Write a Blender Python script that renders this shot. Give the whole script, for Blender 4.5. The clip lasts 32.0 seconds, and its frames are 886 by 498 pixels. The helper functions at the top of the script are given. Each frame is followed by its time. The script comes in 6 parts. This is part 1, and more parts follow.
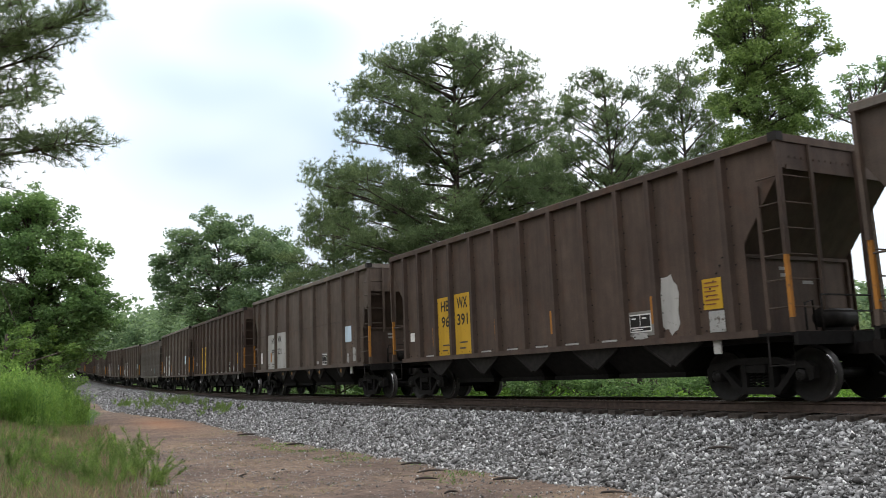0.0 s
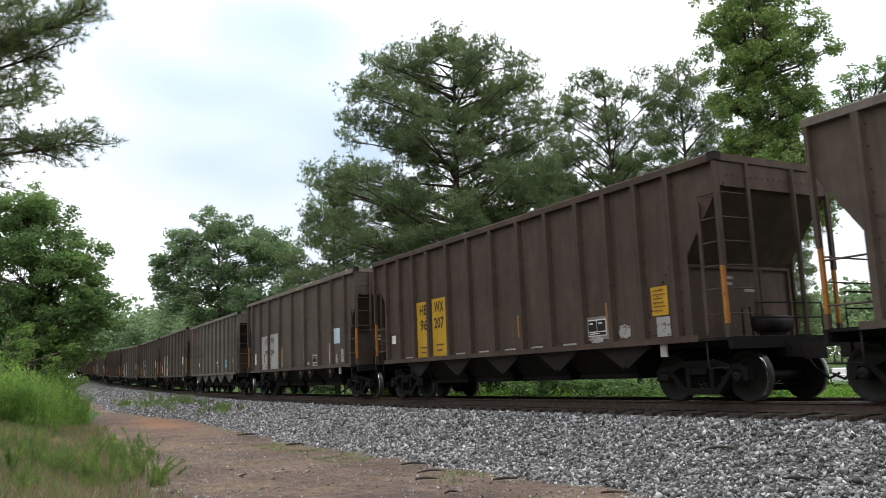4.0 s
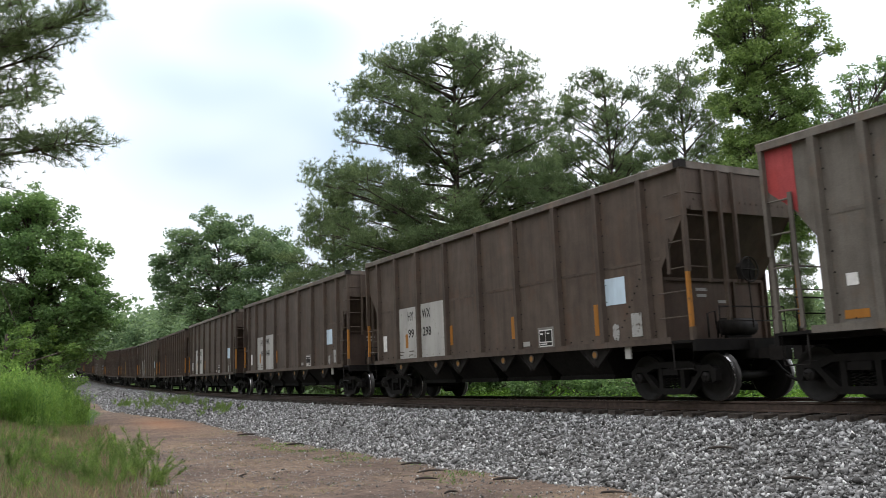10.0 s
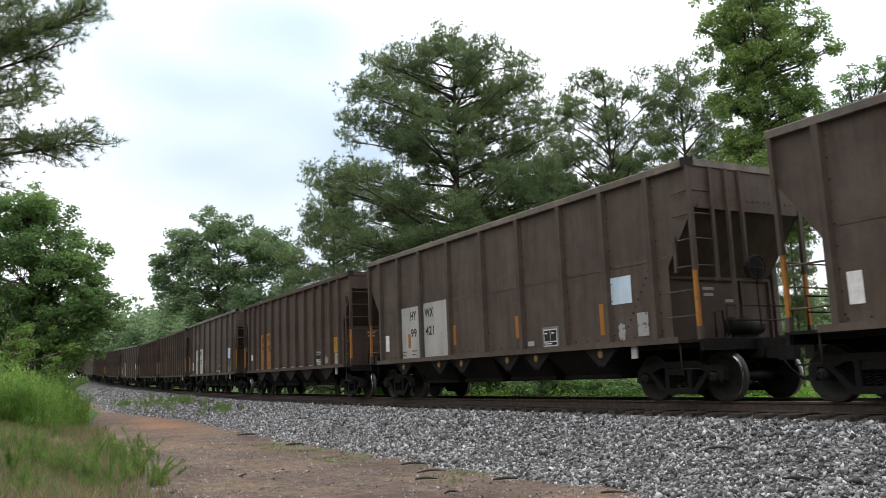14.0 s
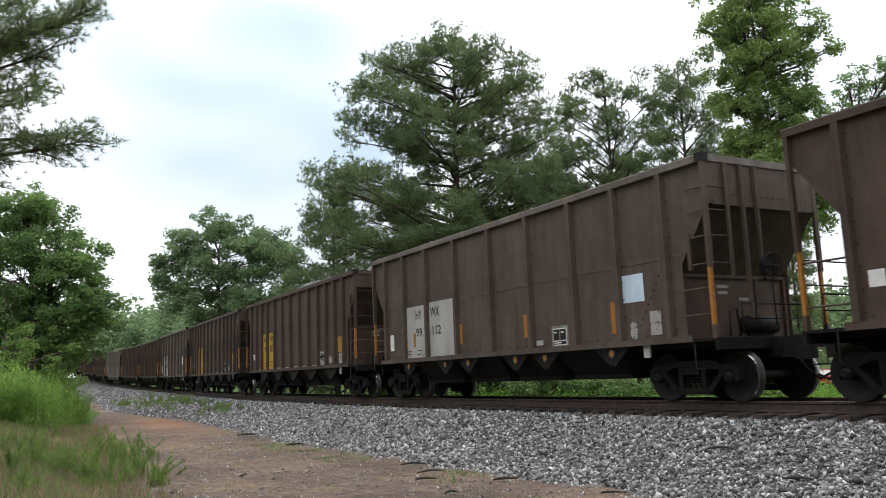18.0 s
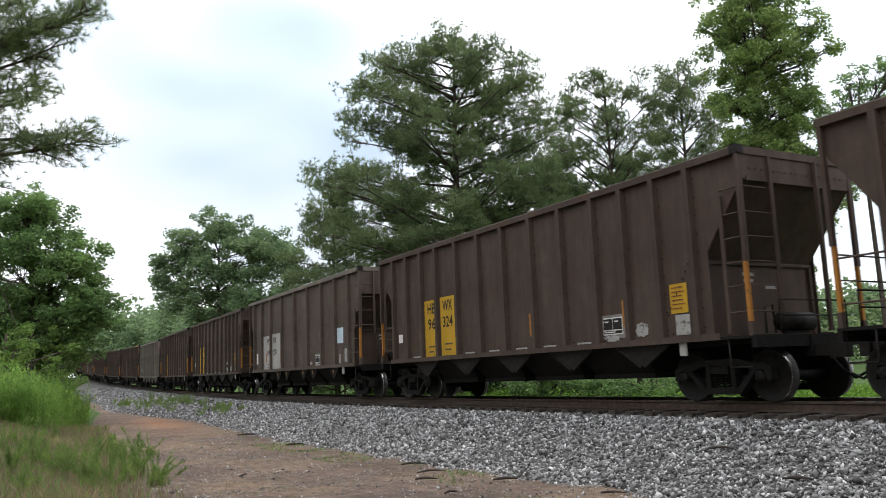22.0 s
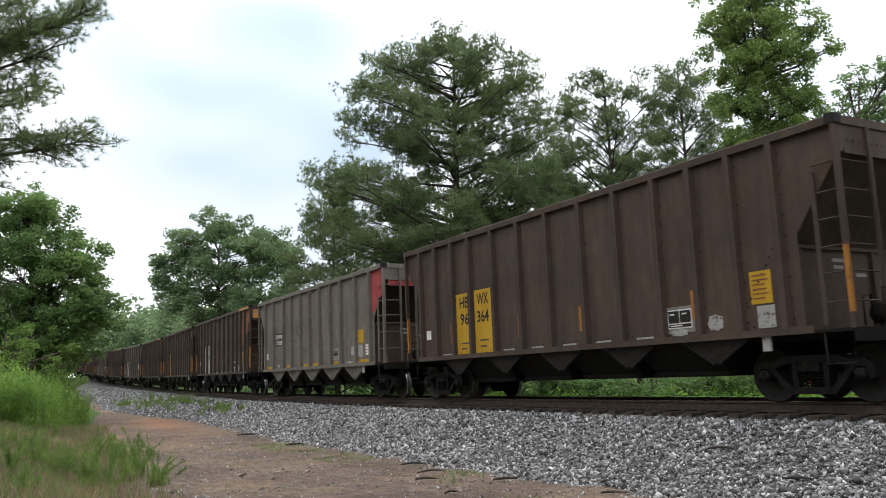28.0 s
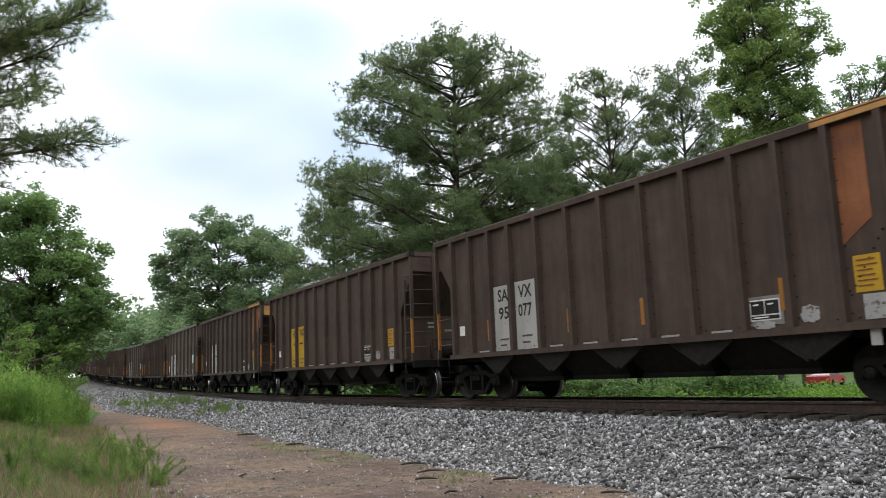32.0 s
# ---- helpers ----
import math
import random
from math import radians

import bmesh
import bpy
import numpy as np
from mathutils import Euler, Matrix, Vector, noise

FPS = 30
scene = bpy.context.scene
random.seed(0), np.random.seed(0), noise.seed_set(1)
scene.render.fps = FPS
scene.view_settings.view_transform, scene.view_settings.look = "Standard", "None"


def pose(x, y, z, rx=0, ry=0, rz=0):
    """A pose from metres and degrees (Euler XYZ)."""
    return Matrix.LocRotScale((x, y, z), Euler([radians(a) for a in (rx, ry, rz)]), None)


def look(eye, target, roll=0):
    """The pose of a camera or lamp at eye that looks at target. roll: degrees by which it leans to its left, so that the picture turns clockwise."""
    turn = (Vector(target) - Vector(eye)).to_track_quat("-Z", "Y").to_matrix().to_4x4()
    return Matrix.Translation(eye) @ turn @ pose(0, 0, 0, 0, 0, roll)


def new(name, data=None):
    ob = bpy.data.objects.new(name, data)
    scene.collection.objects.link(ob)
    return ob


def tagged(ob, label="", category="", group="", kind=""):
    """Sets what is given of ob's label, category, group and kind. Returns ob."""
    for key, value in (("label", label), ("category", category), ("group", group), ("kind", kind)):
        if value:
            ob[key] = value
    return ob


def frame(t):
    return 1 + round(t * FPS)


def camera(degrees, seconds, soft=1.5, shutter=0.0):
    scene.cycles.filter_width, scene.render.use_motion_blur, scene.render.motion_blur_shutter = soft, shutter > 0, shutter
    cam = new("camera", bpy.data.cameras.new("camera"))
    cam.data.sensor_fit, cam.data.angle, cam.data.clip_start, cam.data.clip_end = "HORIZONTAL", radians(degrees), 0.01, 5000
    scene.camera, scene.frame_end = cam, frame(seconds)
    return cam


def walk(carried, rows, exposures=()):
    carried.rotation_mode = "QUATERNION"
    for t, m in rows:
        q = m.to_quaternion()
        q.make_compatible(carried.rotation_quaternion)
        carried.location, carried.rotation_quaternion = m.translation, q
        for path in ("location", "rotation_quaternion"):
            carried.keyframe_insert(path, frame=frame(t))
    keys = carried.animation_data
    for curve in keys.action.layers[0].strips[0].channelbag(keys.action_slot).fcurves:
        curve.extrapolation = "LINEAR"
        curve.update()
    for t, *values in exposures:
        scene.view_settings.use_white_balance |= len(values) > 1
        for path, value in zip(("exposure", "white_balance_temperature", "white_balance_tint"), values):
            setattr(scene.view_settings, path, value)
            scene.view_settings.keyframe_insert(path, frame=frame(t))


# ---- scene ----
cam = camera(56.53, 32.0, soft=0.78, shutter=0.12)
EYE = (0.0, 0.0, 0.756)
VIEW = look(EYE, (0.0, math.cos(0.1479), 0.756 + math.sin(0.1479)), roll=-2.145)
walk(cam, [(0, VIEW), (32, VIEW)], exposures=[(0, 0.0), (32, 0.0)])

# ---- world, sun ----
world = bpy.data.worlds.new("overcast_sky")
scene.world = world
world.use_nodes = True
wn, wl = world.node_tree.nodes, world.node_tree.links
wn.clear()
w_out = wn.new("ShaderNodeOutputWorld")
w_bg = wn.new("ShaderNodeBackground")
w_sky = wn.new("ShaderNodeTexSky")
w_sky.sky_type = "NISHITA"
w_sky.sun_disc = False
w_sky.sun_elevation = radians(62)
w_sky.sun_rotation = radians(20)
w_sky.air_density, w_sky.dust_density = 1.0, 2.0
w_gain = wn.new("ShaderNodeMix")
w_gain.data_type, w_gain.blend_type = "RGBA", "MULTIPLY"
w_gain.inputs[0].default_value = 1.0
w_gain.inputs[7].default_value = (0.13, 0.13, 0.13, 1)
w_co = wn.new("ShaderNodeTexCoord")
w_map = wn.new("ShaderNodeMapping")
w_map.inputs["Scale"].default_value = (1.0, 1.0, 2.2)
w_map.inputs["Location"].default_value = (0.35, 0.0, 0.2)
w_noise = wn.new("ShaderNodeTexNoise")
w_noise.inputs["Scale"].default_value = 1.7
w_noise.inputs["Detail"].default_value = 2.5
w_noise.inputs["Roughness"].default_value = 0.5
w_ramp = wn.new("ShaderNodeValToRGB")
w_ramp.color_ramp.elements[0].position, w_ramp.color_ramp.elements[0].color = 0.36, (0.50, 0.61, 0.73, 1)
w_ramp.color_ramp.elements[1].position, w_ramp.color_ramp.elements[1].color = 0.63, (1.125, 1.145, 1.20, 1)
w_mix = wn.new("ShaderNodeMix")
w_mix.data_type = "RGBA"
w_mix.inputs[0].default_value = 0.88
wl.new(w_co.outputs["Generated"], w_map.inputs["Vector"])
wl.new(w_map.outputs["Vector"], w_noise.inputs["Vector"])
w_dot = wn.new("ShaderNodeVectorMath")
w_dot.operation = "DOT_PRODUCT"
w_dot.inputs[1].default_value = (-0.236, 0.936, 0.262)
w_near = wn.new("ShaderNodeMapRange")
w_near.interpolation_type = "SMOOTHSTEP"
w_near.inputs[1].default_value, w_near.inputs[2].default_value = 0.95, 0.998
w_near.inputs[3].default_value, w_near.inputs[4].default_value = 0.14, -0.13
w_sum = wn.new("ShaderNodeMath")
wl.new(w_co.outputs["Generated"], w_dot.inputs[0])
wl.new(w_dot.outputs["Value"], w_near.inputs[0])
wl.new(w_near.outputs[0], w_sum.inputs[0])
wl.new(w_noise.outputs["Fac"], w_sum.inputs[1])
wl.new(w_sum.outputs[0], w_ramp.inputs["Fac"])
wl.new(w_sky.outputs["Color"], w_gain.inputs[6])
wl.new(w_gain.outputs[2], w_mix.inputs[6])
wl.new(w_ramp.outputs["Color"], w_mix.inputs[7])
w_sep = wn.new("ShaderNodeSeparateXYZ")
w_high = wn.new("ShaderNodeMapRange")
w_high.inputs[1].default_value, w_high.inputs[2].default_value = 0.0, 1.0
w_high.inputs[3].default_value, w_high.inputs[4].default_value = 1.0, 2.4
wl.new(w_co.outputs["Generated"], w_sep.inputs["Vector"])
wl.new(w_sep.outputs["Z"], w_high.inputs[0])
wl.new(w_high.outputs[0], w_bg.inputs["Strength"])
wl.new(w_mix.outputs[2], w_bg.inputs["Color"])
wl.new(w_bg.outputs["Background"], w_out.inputs["Surface"])

sun_data = bpy.data.lights.new("sun", "SUN")
sun_data.energy, sun_data.angle, sun_data.color = 0.9, radians(25), (1.0, 0.96, 0.9)
sun = new("sun", sun_data)
sun.matrix_basis = look((12, 55, 90), (0, 20, 0))


# ---- materials ----
def material(name, rough=0.8, metal=0.0, shine=0.15):
    m = bpy.data.materials.new(name)
    m.use_nodes = True
    b = m.node_tree.nodes["Principled BSDF"]
    b.inputs["Roughness"].default_value = rough
    b.inputs["Metallic"].default_value = metal
    b.inputs["Specular IOR Level"].default_value = shine
    return m, m.node_tree.nodes, m.node_tree.links, b


def tex(nodes, links, scale, detail=4.0, rough=0.55, stretch=(1, 1, 1), coords="Object"):
    co = nodes.new("ShaderNodeTexCoord")
    mp = nodes.new("ShaderNodeMapping")
    mp.inputs["Scale"].default_value = stretch
    n = nodes.new("ShaderNodeTexNoise")
    n.inputs["Scale"].default_value = scale
    n.inputs["Detail"].default_value = detail
    n.inputs["Roughness"].default_value = rough
    links.new(co.outputs[coords], mp.inputs["Vector"])
    links.new(mp.outputs["Vector"], n.inputs["Vector"])
    return n.outputs["Fac"]


def ramp(nodes, links, fac, stops):
    r = nodes.new("ShaderNodeValToRGB")
    e = r.color_ramp.elements
    while len(e) < len(stops):
        e.new(0.5)
    for i, (p, c) in enumerate(stops):
        e[i].position = p
        e[i].color = (*c, 1)
    links.new(fac, r.inputs["Fac"])
    return r.outputs["Color"]


def blend(nodes, links, a, b, fac, how="MIX"):
    x = nodes.new("ShaderNodeMix")
    x.data_type, x.blend_type = "RGBA", how
    for sock, v in ((x.inputs[0], fac), (x.inputs[6], a), (x.inputs[7], b)):
        if isinstance(v, (int, float)):
            sock.default_value = v
        elif isinstance(v, tuple):
            sock.default_value = (*v, 1)
        else:
            links.new(v, sock)
    return x.outputs[2]


def bump(nodes, links, bsdf, height, strength=0.3, distance=0.02):
    b = nodes.new("ShaderNodeBump")
    b.inputs["Strength"].default_value = strength
    b.inputs["Distance"].default_value = distance
    links.new(height, b.inputs["Height"])
    links.new(b.outputs["Normal"], bsdf.inputs["Normal"])


def car_paint(name, base, dark, light, rough=0.72):
    """Dusty weathered car paint: streaks down the side, cloudy dust, fine grain."""
    m, n, l, b = material(name, rough, 0.0, 0.22)
    cloud = tex(n, l, 0.55, 5, 0.6)
    streak = tex(n, l, 5.0, 4, 0.6, (1.0, 1.0, 0.09))
    grain = tex(n, l, 38.0, 3, 0.6)
    c = ramp(n, l, cloud, [(0.32, dark), (0.52, base), (0.72, light)])
    s = ramp(n, l, streak, [(0.34, (0.72, 0.70, 0.68)), (0.55, (1, 1, 1)), (0.75, (1.12, 1.10, 1.08))])
    c = blend(n, l, c, s, 0.75, "MULTIPLY")
    g = ramp(n, l, grain, [(0.35, (0.86, 0.86, 0.86)), (0.65, (1.1, 1.1, 1.1))])
    c = blend(n, l, c, g, 0.7, "MULTIPLY")
    rust = tex(n, l, 1.6, 7, 0.7, (1, 1, 0.6))
    k = ramp(n, l, rust, [(0.52, (0, 0, 0)), (0.70, (0.45, 0.45, 0.45))])
    c = blend(n, l, c, tuple(v * f for v, f in zip(base, (1.25, 0.85, 0.62))), k)
    low = tex(n, l, 2.6, 5, 0.65)
    c = blend(n, l, c, ramp(n, l, low, [(0.35, (0.82, 0.82, 0.83)), (0.62, (1.06, 1.06, 1.06))]), 0.8, "MULTIPLY")
    info = n.new("ShaderNodeObjectInfo")
    tint = ramp(n, l, info.outputs["Random"], [(0.0, (0.92, 0.92, 0.93)), (1.0, (1.07, 1.06, 1.04))])
    c = blend(n, l, c, tint, 1.0, "MULTIPLY")
    l.new(c, b.inputs["Base Color"])
    bump(n, l, b, streak, 0.12, 0.01)
    return m


def plain(name, color, rough=0.7, metal=0.0, vary=0.25, scale=9.0, bumpy=0.1):
    m, n, l, b = material(name, rough, metal)
    f = tex(n, l, scale, 5, 0.6)
    lo = tuple(c * (1 - vary) for c in color)
    hi = tuple(min(1, c * (1 + vary)) for c in color)
    l.new(ramp(n, l, f, [(0.3, lo), (0.7, hi)]), b.inputs["Base Color"])
    if bumpy:
        bump(n, l, b, f, bumpy, 0.01)
    return m


def worn(name, color, under, amount=0.42, rough=0.7):
    """Paint or sticker chipped and grimed through to what lies below."""
    m, n, l, b = material(name, rough)
    f = tex(n, l, 7.0, 7, 0.7)
    g = tex(n, l, 2.2, 4, 0.6, (1, 1, 0.25))
    c = ramp(n, l, g, [(0.3, tuple(v * 0.72 for v in color)), (0.6, color)])
    k = ramp(n, l, f, [(amount - 0.08, (1, 1, 1)), (amount, (0, 0, 0))])
    l.new(blend(n, l, c, under, k), b.inputs["Base Color"])
    return m


def foliage(name, dark, mid, light, rough=0.6):
    m, n, l, b = material(name, rough, 0.0, 0.07)
    geo = n.new("ShaderNodeNewGeometry")
    c = ramp(n, l, geo.outputs["Random Per Island"], [(0.0, dark), (0.5, mid), (1.0, light)])
    f = tex(n, l, 0.35, 3, 0.5)
    t = ramp(n, l, f, [(0.35, (0.75, 0.78, 0.72)), (0.65, (1.18, 1.12, 1.0))])
    c = blend(n, l, c, t, 1.0, "MULTIPLY")
    tuft = tex(n, l, 2.2, 2, 0.5)
    c = blend(n, l, c, ramp(n, l, tuft, [(0.35, (0.80, 0.80, 0.84)), (0.65, (1.2, 1.18, 1.08))]), 1.0, "MULTIPLY")
    l.new(c, b.inputs["Base Color"])
    tr = n.new("ShaderNodeBsdfTranslucent")
    l.new(c, tr.inputs["Color"])
    mx = n.new("ShaderNodeAddShader")
    l.new(b.outputs["BSDF"], mx.inputs[0])
    l.new(tr.outputs["BSDF"], mx.inputs[1])
    l.new(mx.outputs["Shader"], n["Material Output"].inputs["Surface"])
    return m


BROWN = car_paint("brown_car_paint", (0.066, 0.045, 0.034), (0.050, 0.034, 0.026), (0.086, 0.060, 0.046))
# Shade painted into C and G slope sheets; also the ring mark's brown.
SHADE_AND_MARK = plain("shade_and_mark_brown", (0.034, 0.027, 0.023), 0.8, 0.0, 0.3)
UMBER = car_paint("dusty_umber_paint", (0.083, 0.062, 0.048), (0.063, 0.046, 0.036), (0.108, 0.083, 0.067))
GREY = car_paint("grey_car_paint", (0.146, 0.129, 0.110), (0.121, 0.106, 0.090), (0.175, 0.157, 0.136))
TAN = car_paint("taupe_car_paint", (0.130, 0.114, 0.096), (0.105, 0.091, 0.076), (0.16, 0.142, 0.121))
RUST = car_paint("rusty_orange_paint", (0.20, 0.075, 0.032), (0.12, 0.05, 0.028), (0.26, 0.11, 0.045))
YELLOW_END = car_paint("faded_yellow_paint", (0.42, 0.22, 0.07), (0.30, 0.15, 0.05), (0.5, 0.28, 0.1))
RED_END = car_paint("faded_red_paint", (0.33, 0.055, 0.055), (0.26, 0.045, 0.045), (0.4, 0.08, 0.075))
RIM = car_paint("dusty_rim_paint", (0.15, 0.128, 0.108), (0.105, 0.088, 0.074), (0.2, 0.175, 0.15))
BLACK = plain("grimy_black_steel", (0.009, 0.0078, 0.007), 0.85, 0.0, 0.4)
FRAME = plain("oily_and_shade_brown_steel", (0.015, 0.0125, 0.011), 0.7, 0.0, 0.4)
WHEEL = plain("dark_wheel_steel", (0.012, 0.0105, 0.0095), 0.6, 0.0, 0.35)
ROLLED = plain("rolled_wheel_steel", (0.07, 0.066, 0.063), 0.4, 0.6, 0.2, 20, 0)
TREAD = plain("polished_tread", (0.42, 0.41, 0.40), 0.25, 1.0, 0.1, 20, 0)
WHITE = worn("white_stencil_panel", (0.36, 0.345, 0.32), (0.12, 0.10, 0.085), 0.40)
WASH = worn("scuffed_white_paint", (0.34, 0.33, 0.31), (0.075, 0.058, 0.046), 0.47)
PALE = worn("pale_blue_panel", (0.50, 0.60, 0.68), (0.4, 0.45, 0.5), 0.3)
YELLOW = worn("yellow_panel", (0.46, 0.27, 0.025), (0.22, 0.14, 0.04), 0.40)
ORANGE = worn("orange_stripe", (0.33, 0.14, 0.028), (0.13, 0.075, 0.04), 0.43)
MARK = worn("tan_reflector", (0.30, 0.15, 0.05), (0.10, 0.06, 0.035), 0.45)
DUST = worn("chalky_dust_ring", (0.10, 0.084, 0.066), (0.06, 0.048, 0.038), 0.45)
PATCH = worn("faded_grey_patch", (0.19, 0.178, 0.16), (0.10, 0.084, 0.07), 0.42)
TEAL = worn("teal_sticker", (0.05, 0.32, 0.38), (0.1, 0.2, 0.2), 0.33)
INK = plain("black_stencil_ink", (0.02, 0.018, 0.016), 0.7, 0, 0.3, 9, 0)
CHALK = plain("white_stencil_ink", (0.62, 0.60, 0.57), 0.7, 0, 0.15, 9, 0)
RAIL = plain("rusty_rail_steel", (0.06, 0.042, 0.034), 0.7, 0.0, 0.4)
RAILTOP = plain("bright_rail_head", (0.6, 0.58, 0.56), 0.28, 1.0, 0.1, 9, 0)
TIE = plain("weathered_tie_wood", (0.055, 0.045, 0.038), 0.9, 0, 0.5, 12, 0.4)
PINE = foliage("pine_needles", (0.049, 0.070, 0.037), (0.077, 0.108, 0.053), (0.112, 0.150, 0.074))
LEAF = foliage("broad_leaves", (0.052, 0.092, 0.036), (0.078, 0.131, 0.050), (0.112, 0.172, 0.068))
# Muted, bluish green: the haze of distance is mixed into the leaf colour.
HAZED_LEAF = foliage("hazed_far_leaves", (0.066, 0.102, 0.058), (0.092, 0.136, 0.076), (0.122, 0.172, 0.096))
GUM = foliage("gum_leaves", (0.068, 0.104, 0.038), (0.100, 0.146, 0.052), (0.140, 0.192, 0.07))
LIME = foliage("light_leaves", (0.055, 0.096, 0.028), (0.08, 0.132, 0.036), (0.115, 0.172, 0.05))
GRASS = foliage("grass_blades", (0.051, 0.094, 0.028), (0.076, 0.132, 0.040), (0.112, 0.175, 0.060))
LUSH = foliage("lush_grass", (0.046, 0.098, 0.015), (0.072, 0.142, 0.022), (0.108, 0.186, 0.034))
HERB = foliage("herb_leaves", (0.055, 0.105, 0.026), (0.085, 0.150, 0.036), (0.13, 0.20, 0.052))
WEED = foliage("weed_leaves", (0.060, 0.096, 0.026), (0.090, 0.136, 0.038), (0.130, 0.18, 0.058))
DRY = foliage("dry_grass_blades", (0.085, 0.066, 0.045), (0.125, 0.098, 0.066), (0.17, 0.138, 0.096))
BARK = plain("pine_bark", (0.075, 0.06, 0.05), 0.9, 0, 0.5, 14, 0.5)


# ---- the line of the track ----
def _track_table():
    s = np.linspace(-420, 320, 3701)
    q = np.clip(s, -85, 25)
    th = -1.05325 + 0.00146 * q - 0.00237e-2 * q ** 2 / 2 - 0.0181e-4 * q ** 3 / 6
    e = np.clip(-160 - s, 0, None)
    th = th - 0.0055 * np.clip(e, 0, 180)
    i0 = int(np.argmin(abs(s)))
    d = s[1] - s[0]
    cx = np.concatenate([[0], np.cumsum((np.cos(th[1:]) + np.cos(th[:-1])) / 2 * d)])
    cy = np.concatenate([[0], np.cumsum((np.sin(th[1:]) + np.sin(th[:-1])) / 2 * d)])
    x, y = cx - cx[i0] + 3.2077, cy - cy[i0] + 20.4693
    g = np.clip(s, -150, 25) / 100
    f = np.clip(-70 - np.clip(s, -180, 400), 0, None)
    return s, x, y, 0.474 * g + 1.035 * g * g + 0.9e-4 * f * f, th


TS, TX, TY, TZ, TH = _track_table()


def on_track(s):
    return tuple(float(np.interp(s, TS, a)) for a in (TX, TY, TZ, TH))


def off_track(s, lat, up=0.0):
    """The place beside the line: lat metres towards the side where the camera stands."""
    x, y, z, th = on_track(s)
    return Vector((x + lat * math.sin(th), y - lat * math.cos(th), z + up))


def lateral(x, y):
    """Distance along and beside the line for arrays of ground points."""
    x, y = np.asarray(x, float), np.asarray(y, float)
    out_s, out_l, out_z = np.empty_like(x), np.empty_like(x), np.empty_like(x)
    k = slice(0, None, 10)
    sx, sy = TX[k], TY[k]
    for a in range(0, x.size, 4000):
        b = slice(a, a + 4000)
        i = np.argmin((x[b, None] - sx) ** 2 + (y[b, None] - sy) ** 2, axis=1) * 10
        t = TH[i]
        ds = (x[b] - TX[i]) * np.cos(t) + (y[b] - TY[i]) * np.sin(t)
        out_s[b] = TS[i] + np.clip(ds, -1, 1)
        out_l[b] = (x[b] - TX[i]) * np.sin(t) - (y[b] - TY[i]) * np.cos(t)
        out_z[b] = np.interp(out_s[b], TS, TZ)
    return out_s, out_l, out_z


# ---- mesh building ----
class Shape:
    """Collects faces for one mesh; slot numbers pick its materials."""

    def __init__(self):
        self.v, self.f, self.m, self.smooth = [], [], [], []

    def add(self, verts, faces, slot=0, smooth=False):
        o = len(self.v)
        self.v += [tuple(p) for p in verts]
        self.f += [tuple(i + o for i in f) for f in faces]
        self.m += [slot] * len(faces)
        self.smooth += [smooth] * len(faces)
        return self

    def box(self, x0, x1, y0, y1, z0, z1, slot=0):
        v = [(x, y, z) for x in (x0, x1) for y in (y0, y1) for z in (z0, z1)]
        return self.add(v, [(0, 1, 3, 2), (4, 6, 7, 5), (0, 4, 5, 1), (2, 3, 7, 6), (0, 2, 6, 4), (1, 5, 7, 3)], slot)

    def prism(self, outline, axis, a, b, slot=0):
        """Outline of 2D points in the plane across axis (0, 1 or 2), pushed from a to b."""
        def put(p, k):
            q = list(p)
            q.insert(axis, k)
            return tuple(q)
        n = len(outline)
        v = [put(p, a) for p in outline] + [put(p, b) for p in outline]
        f = [tuple(range(n))[::-1], tuple(range(n, 2 * n))]
        f += [(i, (i + 1) % n, n + (i + 1) % n, n + i) for i in range(n)]
        return self.add(v, f, slot)

    def tube(self, pts, radii, sides=6, slot=0, caps=True):
        pts = [Vector(p) for p in pts]
        if isinstance(radii, (int, float)):
            radii = [radii] * len(pts)
        v, f = [], []
        for i, p in enumerate(pts):
            d = (pts[min(i + 1, len(pts) - 1)] - pts[max(i - 1, 0)]).normalized()
            a = d.cross(Vector((0.31, 0.17, 0.93)) if abs(d.z) < 0.9 else Vector((1, 0.2, 0))).normalized()
            c = d.cross(a)
            for k in range(sides):
                w = 2 * math.pi * k / sides
                v.append(p + (a * math.cos(w) + c * math.sin(w)) * radii[i])
        for i in range(len(pts) - 1):
            for k in range(sides):
                a, b = i * sides + k, i * sides + (k + 1) % sides
                f.append((a, b, b + sides, a + sides))
        if caps:
            f += [tuple(range(sides))[::-1], tuple(range(len(v) - sides, len(v)))]
        return self.add(v, f, slot, True)

    def lathe(self, profile, sides=24, slot=0):
        """Profile of (radius, y) turned about the y axis."""
        v, f = [], []
        n = len(profile)
        for k in range(sides):
            w = 2 * math.pi * k / sides
            v += [(r * math.cos(w), y, r * math.sin(w)) for r, y in profile]
        for k in range(sides):
            a, b = k * n, (k + 1) % sides * n
            f += [(a + i, a + i + 1, b + i + 1, b + i) for i in range(n - 1)]
        return self.add(v, f, slot, True)

    def mesh(self, name, mats):
        me = bpy.data.meshes.new(name)
        me.from_pydata(self.v, [], self.f)
        for m in mats:
            me.materials.append(m)
        me.polygons.foreach_set("material_index", self.m)
        me.polygons.foreach_set("use_smooth", self.smooth)
        me.update()
        return me


